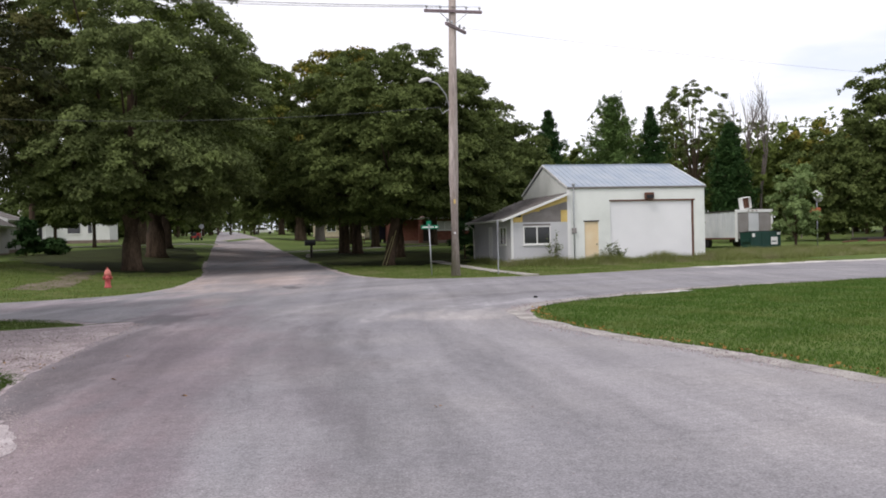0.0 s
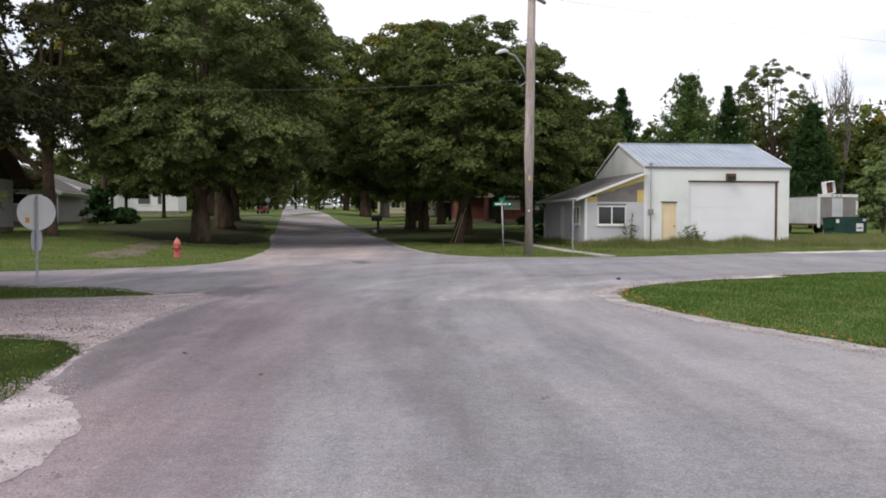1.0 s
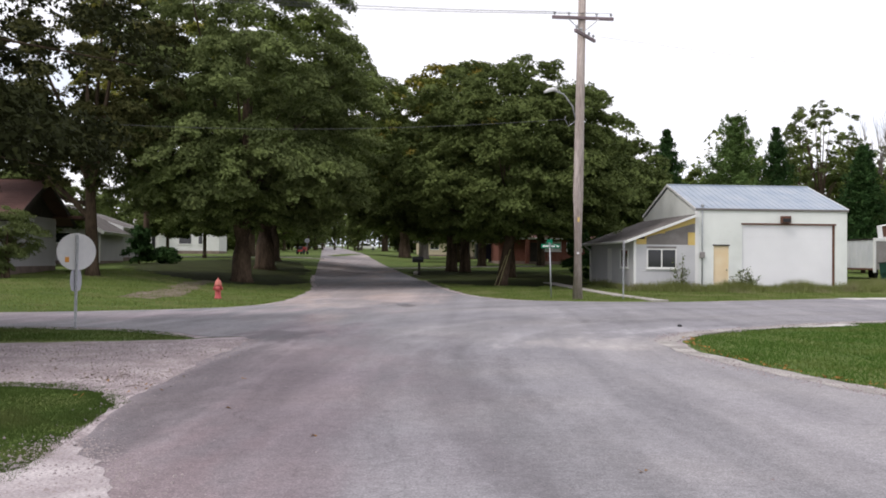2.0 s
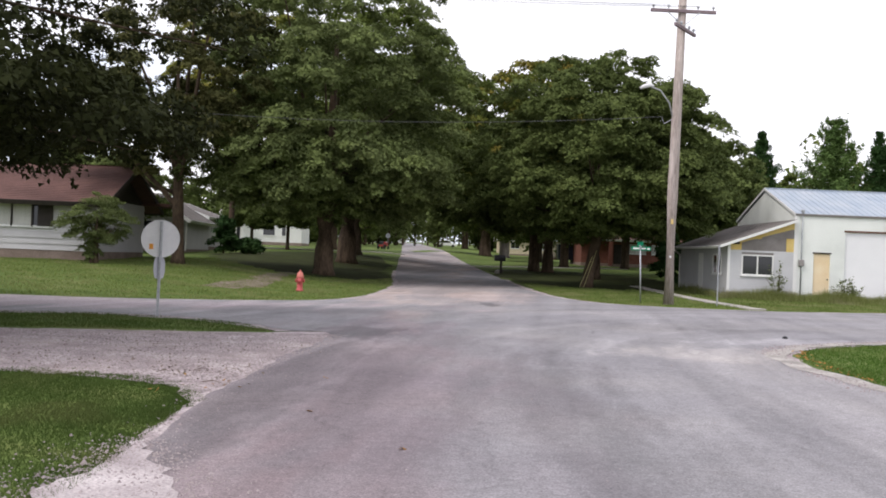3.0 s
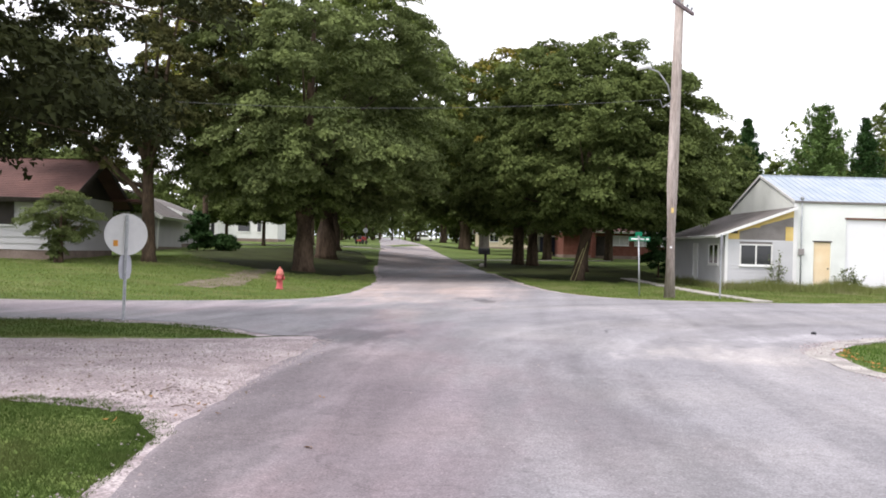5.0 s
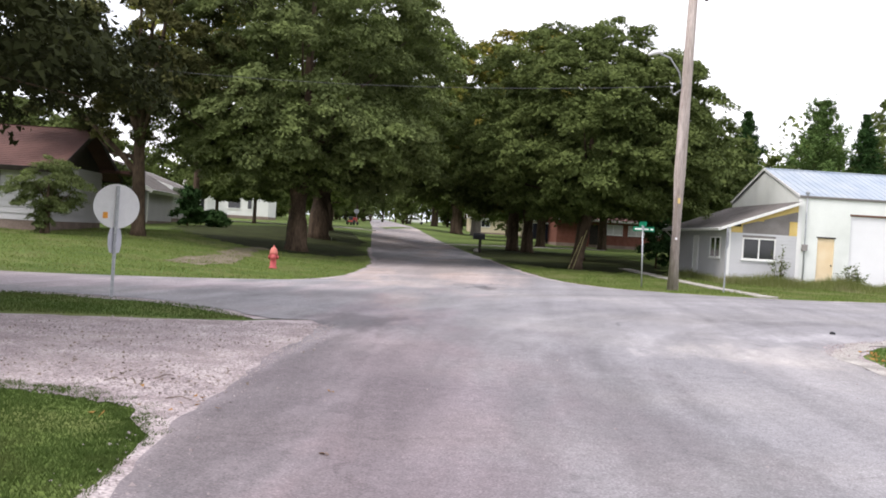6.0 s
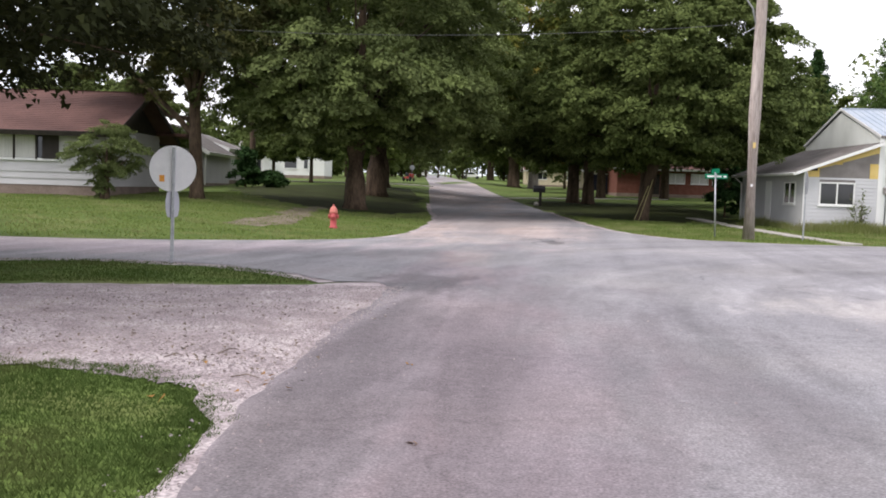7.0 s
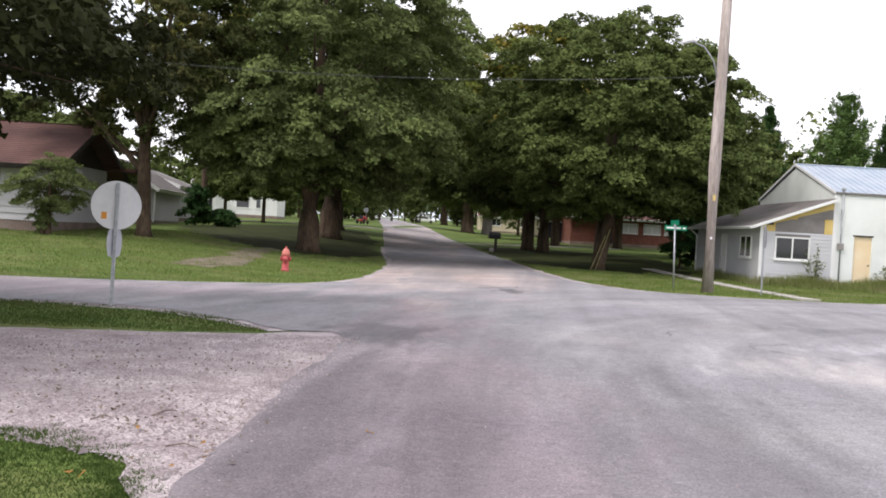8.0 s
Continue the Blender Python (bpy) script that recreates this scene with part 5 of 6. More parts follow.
def mailbox(x, y):
    root = thing("mailbox", pose(x, y, gz(x, y), 0, 0, 100), "black mailbox on a dark wooden post", "mailbox")
    part("post", cube(-0.08, 0.08, -0.08, 0.08, -0.2, 0.85, 0.01), M_DARK, root)
    prof = [(-0.2, 0), (0.2, 0), (0.2, 0.22)] + [(0.2 * math.cos(a), 0.22 + 0.2 * math.sin(a)) for a in [k * math.pi / 8 for k in range(1, 8)]] + [(-0.2, 0.22)]
    bm = prism(prof, 0.75)
    bmesh.ops.translate(bm, vec=(0, -0.28, 0.85), verts=bm.verts)
    part("box", bm, M_BLACK, root)
    bm = bmesh.new()
    bmesh.ops.create_icosphere(bm, subdivisions=2, radius=0.2)
    bmesh.ops.scale(bm, vec=(1, 1, 0.8), verts=bm.verts)
    part("stone", bm, M_CONCRETE, root, "pale stone at the foot", True).matrix_local = pose(0.15, 0.2, 0.1)


mailbox(-5.25, 66.0)


# ---------- houses ----------
def gable_house(m, label, w, d, wall_h, rise, wall_mat, roof_mat, base_h=0.4, over=0.5, siding=0.0, gable_mat=None, windows=(), trim=None, brick=False):
    """A house with its ridge along local x. Front wall on y = 0 from x = 0 to w; windows: (x0, x1, z0, z1, sashes) on the front."""
    trim = trim or M_WHITE
    h = thing("house", m, label, "house")
    part("foundation", cube(-0.02, w + 0.02, -0.02, d + 0.02, -0.5, base_h), M_FOUND, h, "brownish block foundation")
    top = base_h + wall_h
    part("front_wall", cube(0, w, 0, 0.2, base_h, top), wall_mat, h)
    part("back_wall", cube(0, w, d - 0.2, d, base_h, top), wall_mat, h)
    for x0 in (0, w - 0.2):
        part("side_wall", cube(x0, x0 + 0.2, 0.2, d - 0.2, base_h, top), wall_mat, h)
        bm = prism([(0, top + 0.002), (d, top + 0.002), (d / 2, top + rise)], 0.2, "x")
        bmesh.ops.translate(bm, vec=(x0, 0, 0), verts=bm.verts)
        part("gable", bm, gable_mat or wall_mat, h)
    ang = math.atan2(rise, d / 2)
    sl = (d / 2 + over) / math.cos(ang)
    for side in (0, 1):
        rf = part("roof", cube(-over, w + over, 0, sl, 0.0, 0.12), roof_mat, h)
        rf.matrix_local = pose(0, -over, top - over * math.tan(ang) + 0.02, math.degrees(ang), 0, 0) if side == 0 else pose(w, d + over, top - over * math.tan(ang) + 0.02, math.degrees(ang), 0, 180)
        part("fascia", cube(-over, w + over, -0.03, -0.002, -0.08, 0.125, 0.004), trim, rf)
        for x0 in (-over - 0.03, w + over + 0.002):
            part("rake_board", cube(x0, x0 + 0.028, -0.03, sl, -0.1, 0.13, 0.004), trim, rf)
        k = 0.0
        while siding and k < sl - 0.05:
            part("shingle_course", prism([(k, 0.121), (k + 0.2, 0.121), (k + 0.2, 0.123), (k, 0.136)], w + 2 * over, "x"), roof_mat, rf).matrix_local = pose(-over, 0, 0)
            k += 0.2
    if siding:
        lap_siding(h, 0, w, base_h, top, -0.003, wall_mat, course=siding, gaps=[q[:4] for q in windows])
        lap_siding(h, 0, d, base_h, top, w + 0.003, wall_mat, axis="x", out=1, course=siding)
    for x0, x1, z0, z1, n_s in windows:
        window(h, x0, x1, z0, z1, -0.006, sashes=n_s)
    return h


hx, hy = -21.4, 41.0
HM = pose(hx, hy, gz(-21, 41) - 0.1, 0, 0, 8) @ Matrix.Translation((-14, 0, 0))
# gable coloured dark to paint the shade below the roof overhang
h1 = gable_house(HM, "low white house with brown shingle roof, gable coloured dark for the overhang's shade", 14, 6.6, 2.35, 1.55, M_HOUSEWHITE, M_SHINGLE_BROWN, base_h=0.5, over=0.75, siding=0.26, gable_mat=M_DARK, trim=M_DARK, windows=[(9.3, 12.15, 1.5, 2.72, 1), (2.0, 4.0, 1.25, 2.5, 2)])
# dark framed picture window with a pale curtain
for a, b in ((9.4, 10.3), (10.4, 11.2)):
    part("curtain", cube(a, b, -0.03, -0.024, 1.57, 2.66), M_CURTAIN, h1, "pale drawn curtain behind the window")
for a in (9.28, 10.32, 11.22, 12.09):
    part("dark_window_frame", cube(a, a + 0.08, -0.075, -0.058, 1.47, 2.75, 0.004), M_DARK, h1)
part("dark_shutter", cube(11.5, 12.09, -0.07, -0.054, 1.53, 2.7, 0.004), M_DARK, h1, "dark brown panel beside the panes")
for z_ in (1.44, 2.72):
    part("dark_window_frame", cube(9.28, 12.17, -0.076, -0.057, z_, z_ + 0.06, 0.004), M_DARK, h1)
window(h1, 2.2, 3.3, 1.9, 2.7, 14.03, axis="x", out=1, sashes=3, label="small white framed gable window")
part("entry_roof", cube(12.6, 15.4, 6.2, 8.6, 2.85, 3.0, 0.01), M_SHINGLE_BROWN, h1, "low brown roof over the side entrance")
part("entry_post", cube(15.1, 15.25, 8.3, 8.45, 0, 2.85, 0.004), M_WHITE, h1)

SM = pose(-25.2, 59.5, gz(-26, 60) - 0.1, 0, 0, 10) @ Matrix.Translation((0, 0, 0)) @ pose(0, 0, 0, 0, 0, 90)
s1 = gable_house(SM, "white garage with grey roof and downspout behind the house", 7, 5.4, 1.95, 1.55, M_HOUSEWHITE, M_SHINGLE_GREY, base_h=0.3, over=0.35, siding=0.2)
for v0, v1 in ((1.7, 2.8),):
    window(s1, v0, v1, 1.4, 2.1, -0.03, axis="x", sashes=1, frame_w=0.05, label="small dark window")
bm = bmesh.new()
tube(bm, [(-0.1, -0.36, 2.2), (-0.12, -0.1, 2.0), (-0.12, -0.06, 0.2)], [0.05, 0.05, 0.05], 6)
part("downspout", bm, M_WHITE, s1)
gable_house(pose(-27.4, 68.0, gz(-26, 68), 0, 0, 10) @ pose(0, 0, 0, 0, 0, 90), "white house with grey roof behind the garage", 9, 7, 2.2, 1.2, M_HOUSEWHITE, M_SHINGLE_GREY, base_h=0.3, over=0.4)


def porch_house():
    m = pose(-44.4, 116.0, gz(-38, 116) - 0.1, 0, 0, 8)
    h = gable_house(m, "white house with a small porch behind the corner maple", 10, 7, 3.7, 1.8, M_WHITE, M_SHINGLE_GREY, base_h=0.5, windows=[(5.0, 6.6, 1.3, 2.5, 1), (7.4, 8.0, 1.3, 2.6, 1)])
    part("porch_floor", cube(0.2, 2.9, -1.8, -0.03, 0, 0.5, 0.01), M_CONCRETE, h)
    part("porch_roof", cube(0.0, 3.1, -2.0, -0.03, 3.55, 3.75, 0.02), M_WHITE, h)
    for a in (0.35, 1.15, 1.95, 2.75):
        part("porch_post", cube(a - 0.06, a + 0.06, -1.75, -1.63, 0.5, 3.55, 0.006), M_WHITE, h)
    part("porch_door", cube(1.3, 2.1, -0.03, -0.004, 0.5, 2.55, 0.004), M_BLACK, h, "dark door")
    return h


porch_house()
BR = pose(0.8, 103.5, gz(5, 104) + 0.1, 0, 0, 8)
bh = gable_house(BR, "low red brick house with a row of pale windows", 12.5, 8, 2.7, 1.7, M_BRICK, M_SHINGLE_BROWN, base_h=0.25, over=0.6, windows=[(5.0, 7.0, 1.35, 2.4, 2), (7.6, 9.4, 1.35, 2.4, 2), (9.8, 11.2, 1.35, 2.4, 2)])
for a, b in ((5.1, 6.9), (7.7, 9.3), (9.9, 11.1)):
    part("curtain", cube(a, b, -0.03, -0.024, 1.4, 2.34), M_CURTAIN, bh, "pale curtain")
part("porch_post", cube(2.9, 3.3, -0.6, -0.2, 0, 2.8, 0.01), M_BRICK, bh)
part("porch_door", cube(3.5, 4.4, -0.03, -0.004, 0.2, 2.3, 0.004), M_DARK, bh, "dark front door")
# single bricks on the part of the front that can be told apart stay too far to be seen one by one
gable_house(pose(-2.5, 142, gz(0, 142), 0, 0, 8), "pale tan house behind the front lawns", 11, 7, 2.6, 1.6, M_TANHOUSE, M_SHINGLE_GREY, base_h=0.3, windows=[(2, 3.6, 1.2, 2.4, 2), (7, 8.6, 1.2, 2.4, 2)])
gable_house(pose(-12.5, 165, gz(-8, 165), 0, 0, 8), "low pale house beside the far road", 11, 7, 2.5, 1.5, M_TANHOUSE, M_SHINGLE_BROWN, base_h=0.3, windows=[(2, 3.6, 1.2, 2.4, 2), (7, 8.6, 1.2, 2.4, 2)])
gable_house(pose(-62, 300, gz(-58, 300), 0, 0, 8), "pale house at the far end of the road", 9, 7, 2.6, 2.0, M_WHITE, M_SHINGLE_GREY, base_h=0.3, windows=[(2, 3.6, 1.2, 2.4, 2)])


# ---------- yard beside the garage ----------
def box_trailer():
    m = pose(24.24, 62.3, gz(25, 63), 0, 0, 7)
    t = thing("box_trailer", m, "old white box trailer with grey panelled end, parked beside the garage", "trailer")
    part("body", cube(0.02, 2.78, 0.03, 6.5, 0.7, 2.62, 0.02), M_TRAILERWHITE, t)
    for a in ((0, 0.14, 0.5, 2.72), (2.66, 2.8, 0.5, 2.72)):
        part("end_post", cube(a[0], a[1], -0.04, 0.1, a[2], a[3], 0.008), M_WHITE, t)
    part("header", cube(0.14, 2.66, -0.04, 0.1, 2.52, 2.72, 0.008), M_WHITE, t)
    for a in (0.7, 1.0, 1.3):
        part("marker_light", cube(a + 0.2, a + 0.32, -0.06, -0.042, 2.58, 2.64), M_RUST, t)
    for a, b in ((0.15, 0.95), (1.75, 2.65)):
        part("end_panel", cube(a, b, -0.01, 0.028, 0.7, 2.51, 0.005), M_GREYPANEL, t, "weathered grey panel")
    part("end_door", cube(0.97, 1.73, -0.014, 0.028, 1.05, 2.42, 0.005), M_TRAILERWHITE, t, "white door panel")
    part("end_panel", cube(0.97, 1.73, -0.01, 0.028, 0.7, 1.04, 0.005), M_GREYPANEL, t)
    part("roof_rail", cube(-0.02, 0.03, 0.1, 6.5, 2.6, 2.68, 0.005), M_DARK, t)
    part("side_rail", cube(-0.02, 0.018, 0.1, 6.5, 0.66, 0.78, 0.005), M_RUST, t)
    for k in range(1, 9):
        part("side_rib", cube(-0.006, 0.018, k * 0.7, k * 0.7 + 0.05, 0.8, 2.58), M_TRAILERWHITE, t)
    for a in (0.05, 2.4):
        w_ = part("wheel", lathe([(0.2, 0), (0.42, 0.02), (0.44, 0.1), (0.42, 0.3), (0.2, 0.32)], 18), M_RUBBER, t)
        w_.matrix_local = pose(a, 4.6, 0.44, 0, 90, 0)
    part("support_leg", cube(1.2, 1.5, 0.4, 0.6, 0, 0.7), M_RUST, t)
    c = thing("discarded_cabinet", m @ pose(0.95, 0.6, 2.72, 0, -9, 12) @ Matrix.Scale(0.75, 4), "tilted white cabinet with a brown back, lying on the trailer roof", "cabinet")
    for a in ((0, 0.06, 0, 0.55, 0.0, 1.1), (0.94, 1.0, 0, 0.55, 0.0, 1.1), (0.06, 0.94, 0, 0.55, 0, 0.06), (0.06, 0.94, 0, 0.55, 1.04, 1.1)):
        part("side_board", cube(*a, 0.006), M_WHITE, c)
    part("back_board", cube(0.06, 0.94, 0.3, 0.34, 0.06, 1.04), M_RUST, c, "stained brown back")


box_trailer()


def dumpster():
    m = pose(23.75, 58.4, gz(24.4, 58.9), 0, 0, 7) @ Matrix.Scale(0.8, 4, (1, 0, 0)) @ Matrix.Scale(0.92, 4, (0, 0, 1))
    d = thing("dumpster", m, "dark green steel dumpster with closed black lid and pale labels", "dumpster")
    bm = prism([(0, 0.12), (1.3, 0.12), (1.5, 1.25), (0, 1.35)], 2.6, "x")
    part("bin", bm, M_DUMPSTER, d)
    part("lid", cube(-0.03, 2.63, -0.06, 1.55, 1.34, 1.4, 0.01), M_BLACK, d, "black lid").rotation_euler = (radians(-3), 0, 0)
    for k in range(4):
        part("side_rib", cube(0.2 + 0.72 * k, 0.28 + 0.72 * k, -0.03, -0.002, 0.15, 1.3, 0.004), M_DUMPSTER, d)
    part("label_plate", cube(1.72, 2.3, -0.04, -0.032, 0.42, 0.95), M_WHITE, d, "white notice plate")
    part("notice_bars", cube(1.78, 2.2, -0.046, -0.041, 0.6, 0.68), M_DUMPSTER, d)
    part("label_plate", cube(0.05, 0.3, -0.036, -0.032, 0.98, 1.22), M_WHITE, d, "small white sticker")
    part("label_plate", cube(2.25, 2.55, -0.036, -0.032, 1.1, 1.28), M_WHITE, d, "small white sticker")
    for a in (-0.12, 2.62):
        part("fork_pocket", cube(a, a + 0.1, 0.2, 1.1, 0.6, 0.8, 0.008), M_DUMPSTER, d)
    for a in (0.15, 2.3):
        part("skid", cube(a, a + 0.15, 0.05, 1.25, 0, 0.12), M_RUST, d)


dumpster()


def dish_post():
    m = pose(29.9, 62, gz(29.9, 62))
    t = thing("satellite_dish", m, "small pale satellite dish on a post with a rusty red box", "satellite dish")
    bm = bmesh.new()
    tube(bm, [(0, 0, -0.2), (0, 0, 3.5)], [0.04, 0.04], 8)
    part("post", bm, M_GALV, t, "", True)
    bm = lathe([(0.02, 0), (0.25, 0.03), (0.42, 0.12), (0.43, 0.125), (0.26, 0.05), (0.01, 0.02)], 20)
    part("dish", bm, M_SIGNBACK, t, "", True).matrix_local = pose(-0.05, -0.08, 3.5, 75, 0, 20)
    bm = bmesh.new()
    tube(bm, [(0, -0.1, 3.2), (0, -0.45, 3.45)], [0.02, 0.02], 5)
    part("feed_arm", bm, M_BLACK, t)
    part("box", cube(-0.55, 0.1, -0.35, -0.05, 2.05, 2.75, 0.03), M_ORANGEBOX, t, "rusty orange-red box")


dish_post()


def flat_trailer():
    t = thing("flatbed_trailer", pose(31.6, 58.5, gz(33, 59), 0, 0, 5), "low dark flatbed trailer with a pale wheel hub", "trailer")
    part("deck", cube(0, 5, 0, 1.9, 0.55, 0.68, 0.01), M_DARK, t)
    part("frame_rail", cube(0, 5, -0.02, 0.06, 0.42, 0.55, 0.005), M_RUST, t)
    bm = bmesh.new()
    tube(bm, [(0, 0.95, 0.5), (-1.2, 0.95, 0.42)], [0.05, 0.05], 6)
    part("tongue", bm, M_RUST, t)
    for a in (2.0, 2.8):
        w_ = part("wheel", lathe([(0.18, 0), (0.34, 0.02), (0.36, 0.1), (0.34, 0.2), (0.18, 0.22)], 16), M_RUBBER, t)
        w_.matrix_local = pose(a, -0.05, 0.36, 90, 0, 0)
        part("hub", lathe([(0.15, 0.22), (0.12, 0.24), (0.04, 0.25)], 12), M_SIGNBACK, w_)


flat_trailer()
for k in range(6):
    fp = thing("fence_post", pose(33 + k * 2.6, 88, gz(33 + k * 2.6, 88)), "short pale wooden fence post in the grass", "fence post", "fence posts behind the yard")
    part("post", cube(-0.06, 0.06, -0.06, 0.06, -0.2, 0.95, 0.012), M_PALEBARK, fp)


# ---------- things along the far road ----------
def car(m, body_mat, label, long=4.5, high=1.5):
    c = thing("car", m, label, "car")
    prof = [(-long / 2, 0.35), (long / 2, 0.35), (long / 2, 0.75), (long * 0.28, 0.9), (long * 0.12, high), (-long * 0.36, high), (-long / 2, 0.95)]
    bm = prism(prof, 1.75)
    bmesh.ops.bevel(bm, geom=list(bm.edges), offset=0.06, segments=1, affect="EDGES")
    part("body", bm, body_mat, c)
    bm = prism([(long * 0.2, 0.97), (long * 0.1, high - 0.09), (-long * 0.33, high - 0.09), (-long * 0.44, 0.97)], 1.77)
    bmesh.ops.translate(bm, vec=(0, -0.01, 0), verts=bm.verts)
    part("side_windows", bm, M_GLASS, c)
    for a in (-long * 0.31, long * 0.31):
        for b in (-0.04, 1.58):
            part("wheel", lathe([(0.15, 0), (0.31, 0.01), (0.32, 0.1), (0.31, 0.2), (0.15, 0.21)], 14), M_RUBBER, c).matrix_local = pose(a, b + 0.21, 0.32, 90, 0, 0)
    for b in (0.15, 1.35):
        part("headlight", cube(long / 2 - 0.02, long / 2 + 0.02, b, b + 0.28, 0.6, 0.74, 0.01), M_WHITE, c)
    return c


car(pose(-42.0, 232, gz(-42, 232), 0, 0, 100), M_WHITE, "white car parked at the far end of the road")
car(pose(-45.0, 240, gz(-45, 240), 0, 0, 20), M_NAVY, "dark car parked at the far end of the road")
car(pose(-47.5, 236, gz(-47, 236), 0, 0, 15), M_TRAILERWHITE, "pale pickup parked at the far end of the road", 5.2, 1.7)
car(pose(-27.0, 205, gz(-27, 205), 0, 0, 10), M_WHITE, "white car beside the far road")
car(pose(-10.5, 168, gz(-10.5, 168), 0, 0, 10), M_REDPAINT, "red car parked beside a far house")


def cargo_trailer():
    t = thing("cargo_trailer", pose(-1.7, 109, gz(-1, 109) + 0.02, 0, 0, 8), "dark blue enclosed trailer with a white roof edge", "trailer")
    part("body", cube(0, 3.0, 0, 1.8, 0.45, 2.2, 0.05), M_NAVY, t)
    part("roof_trim", cube(-0.02, 3.02, -0.02, 1.82, 2.2, 2.3, 0.01), M_WHITE, t)
    for a in (0.9, 1.8):
        part("wheel", lathe([(0.15, 0), (0.31, 0.01), (0.32, 0.1), (0.31, 0.2), (0.15, 0.21)], 14), M_RUBBER, t).matrix_local = pose(a, 0.16, 0.33, 90, 0, 0)
    part("tongue", cube(-1.0, 0, 0.85, 0.95, 0.42, 0.52), M_RUST, t)
    part("jack", cube(-0.8, -0.7, 0.85, 0.95, 0, 0.42), M_RUST, t)


cargo_trailer()


def lawn_tractor():
    t = thing("lawn_tractor", pose(-24.2, 119, gz(-24.2, 119), 0, 0, 82), "red lawn tractor standing on the verge", "lawn tractor")
    part("hood", cube(0.3, 1.3, -0.3, 0.3, 0.4, 0.95, 0.06), M_REDPAINT, t)
    part("deck", cube(-0.6, 0.3, -0.4, 0.4, 0.35, 0.55, 0.03), M_REDPAINT, t)
    part("seat", cube(-0.6, -0.2, -0.22, 0.22, 0.6, 1.0, 0.05), M_BLACK, t)
    for a, r in ((-0.4, 0.32), (1.0, 0.22)):
        for b in (-0.5, 0.35):
            part("wheel", lathe([(r * 0.5, 0), (r, 0.01), (r, 0.16), (r * 0.5, 0.17)], 14), M_RUBBER, t).matrix_local = pose(a, b + 0.17, r, 90, 0, 0)
    bm = bmesh.new()
    tube(bm, [(0.3, 0, 0.8), (0.05, 0, 1.1)], [0.02, 0.02], 6)
    part("steering_column", bm, M_BLACK, t)


lawn_tractor()
for fx, fy, fh, fl in ((-27.2, 198, 6.4, 0.5), (-41.4, 262, 7.5, 0.0)):
    fpole = thing("utility_pole", pose(fx, fy, gz(fx, fy)), "distant wooden utility pole beside the road", "utility pole", "poles along the far road")
    bm = bmesh.new()
    tube(bm, [(0, 0, -0.3), (fl, 0, fh)], [0.2, 0.15], 10)
    part("shaft", bm, M_PALEBARK, fpole, "", True)
    part("crossarm", cube(fl - 0.9, fl + 0.9, -0.16, -0.06, fh - 0.5, fh - 0.38, 0.01), M_ARM, fpole)
fs = thing("stop_sign", pose(-29.4, 149, gz(-29.4, 149), 0, 0, 10), "distant road sign seen from its grey back", "road sign")
part("post", cube(-0.03, 0.03, -0.02, 0.02, -0.2, 2.2, 0.005), M_GALV, fs)
bm = bmesh.new()
tube(bm, [(0, 0.022, 1.85), (0, 0.028, 1.85)], [0.4, 0.4], 8)
part("plate", bm, M_SIGNGREY, fs)

# stakes leaning against the round maple
for k, (a, b) in enumerate((((-0.35, -0.35), (0.12, 0.0)), ((-0.15, -0.5), (0.2, -0.05)))):
    st = thing("garden_stake", pose(0.2, 50.1, gz(0.2, 50.1)), "thin pale wooden stake leaning against the maple trunk", "stake", "stakes at the maple")
    bm = bmesh.new()
    tube(bm, [(a[0], a[1], 0), (b[0] + 0.25, b[1], 1.9)], [0.017, 0.017], 5)
    part("rod", bm, M_STAKE, st)

# concrete walks
def slabs(points, width, label):
    """A line of concrete slabs, each one a piece."""
    rt = thing("sidewalk", pose(0, 0, 0), label, "sidewalk", kind="structure")
    for (x0, y0), (x1, y1) in zip(points, points[1:]):
        n = max(1, round(math.hypot(x1 - x0, y1 - y0) / 1.25))
        ang = math.degrees(math.atan2(y1 - y0, x1 - x0))
        for k in range(n):
            u = (k + 0.5) / n
            px, py = x0 + (x1 - x0) * u, y0 + (y1 - y0) * u
            L = math.hypot(x1 - x0, y1 - y0) / n
            part("slab", cube(-L / 2 + 0.012, L / 2 - 0.012, -width / 2, width / 2, -0.06, 0.05, 0.008), M_CONCRETE, rt).matrix_local = pose(px, py, gz(px, py), random.uniform(-0.5, 0.5), random.uniform(-0.5, 0.5), ang)
    return rt


slabs([(6.0, 37.2), (5.0, 40.8), (3.9, 46.5), (2.9, 54)], 0.62, "narrow pale concrete sidewalk sunk in the grass")
slabs([(-10.9, 79), (-4, 86), (4.7, 94)], 1.3, "pale concrete path across the front lawns")
slabs([(-30, 90), (-16.6, 92.5)], 3.0, "pale concrete driveway meeting the far road")
dirt = ragged(smooth_line([(-13.6, 34.2), (-12.3, 34.0), (-11.9, 35.6), (-12.3, 38.6), (-13.1, 41.7), (-13.5, 45.8), (-14.4, 45.8), (-14.2, 41.6), (-13.3, 38.4), (-13.9, 36.6), (-13.6, 34.2)], 2), 0.2, 0.16, 70)[:-1]
tagged(draped("dirt_path", dirt, M_DIRT, 0.006, 0.6), "bare trodden dirt path across the lawn", "dirt", kind="structure")


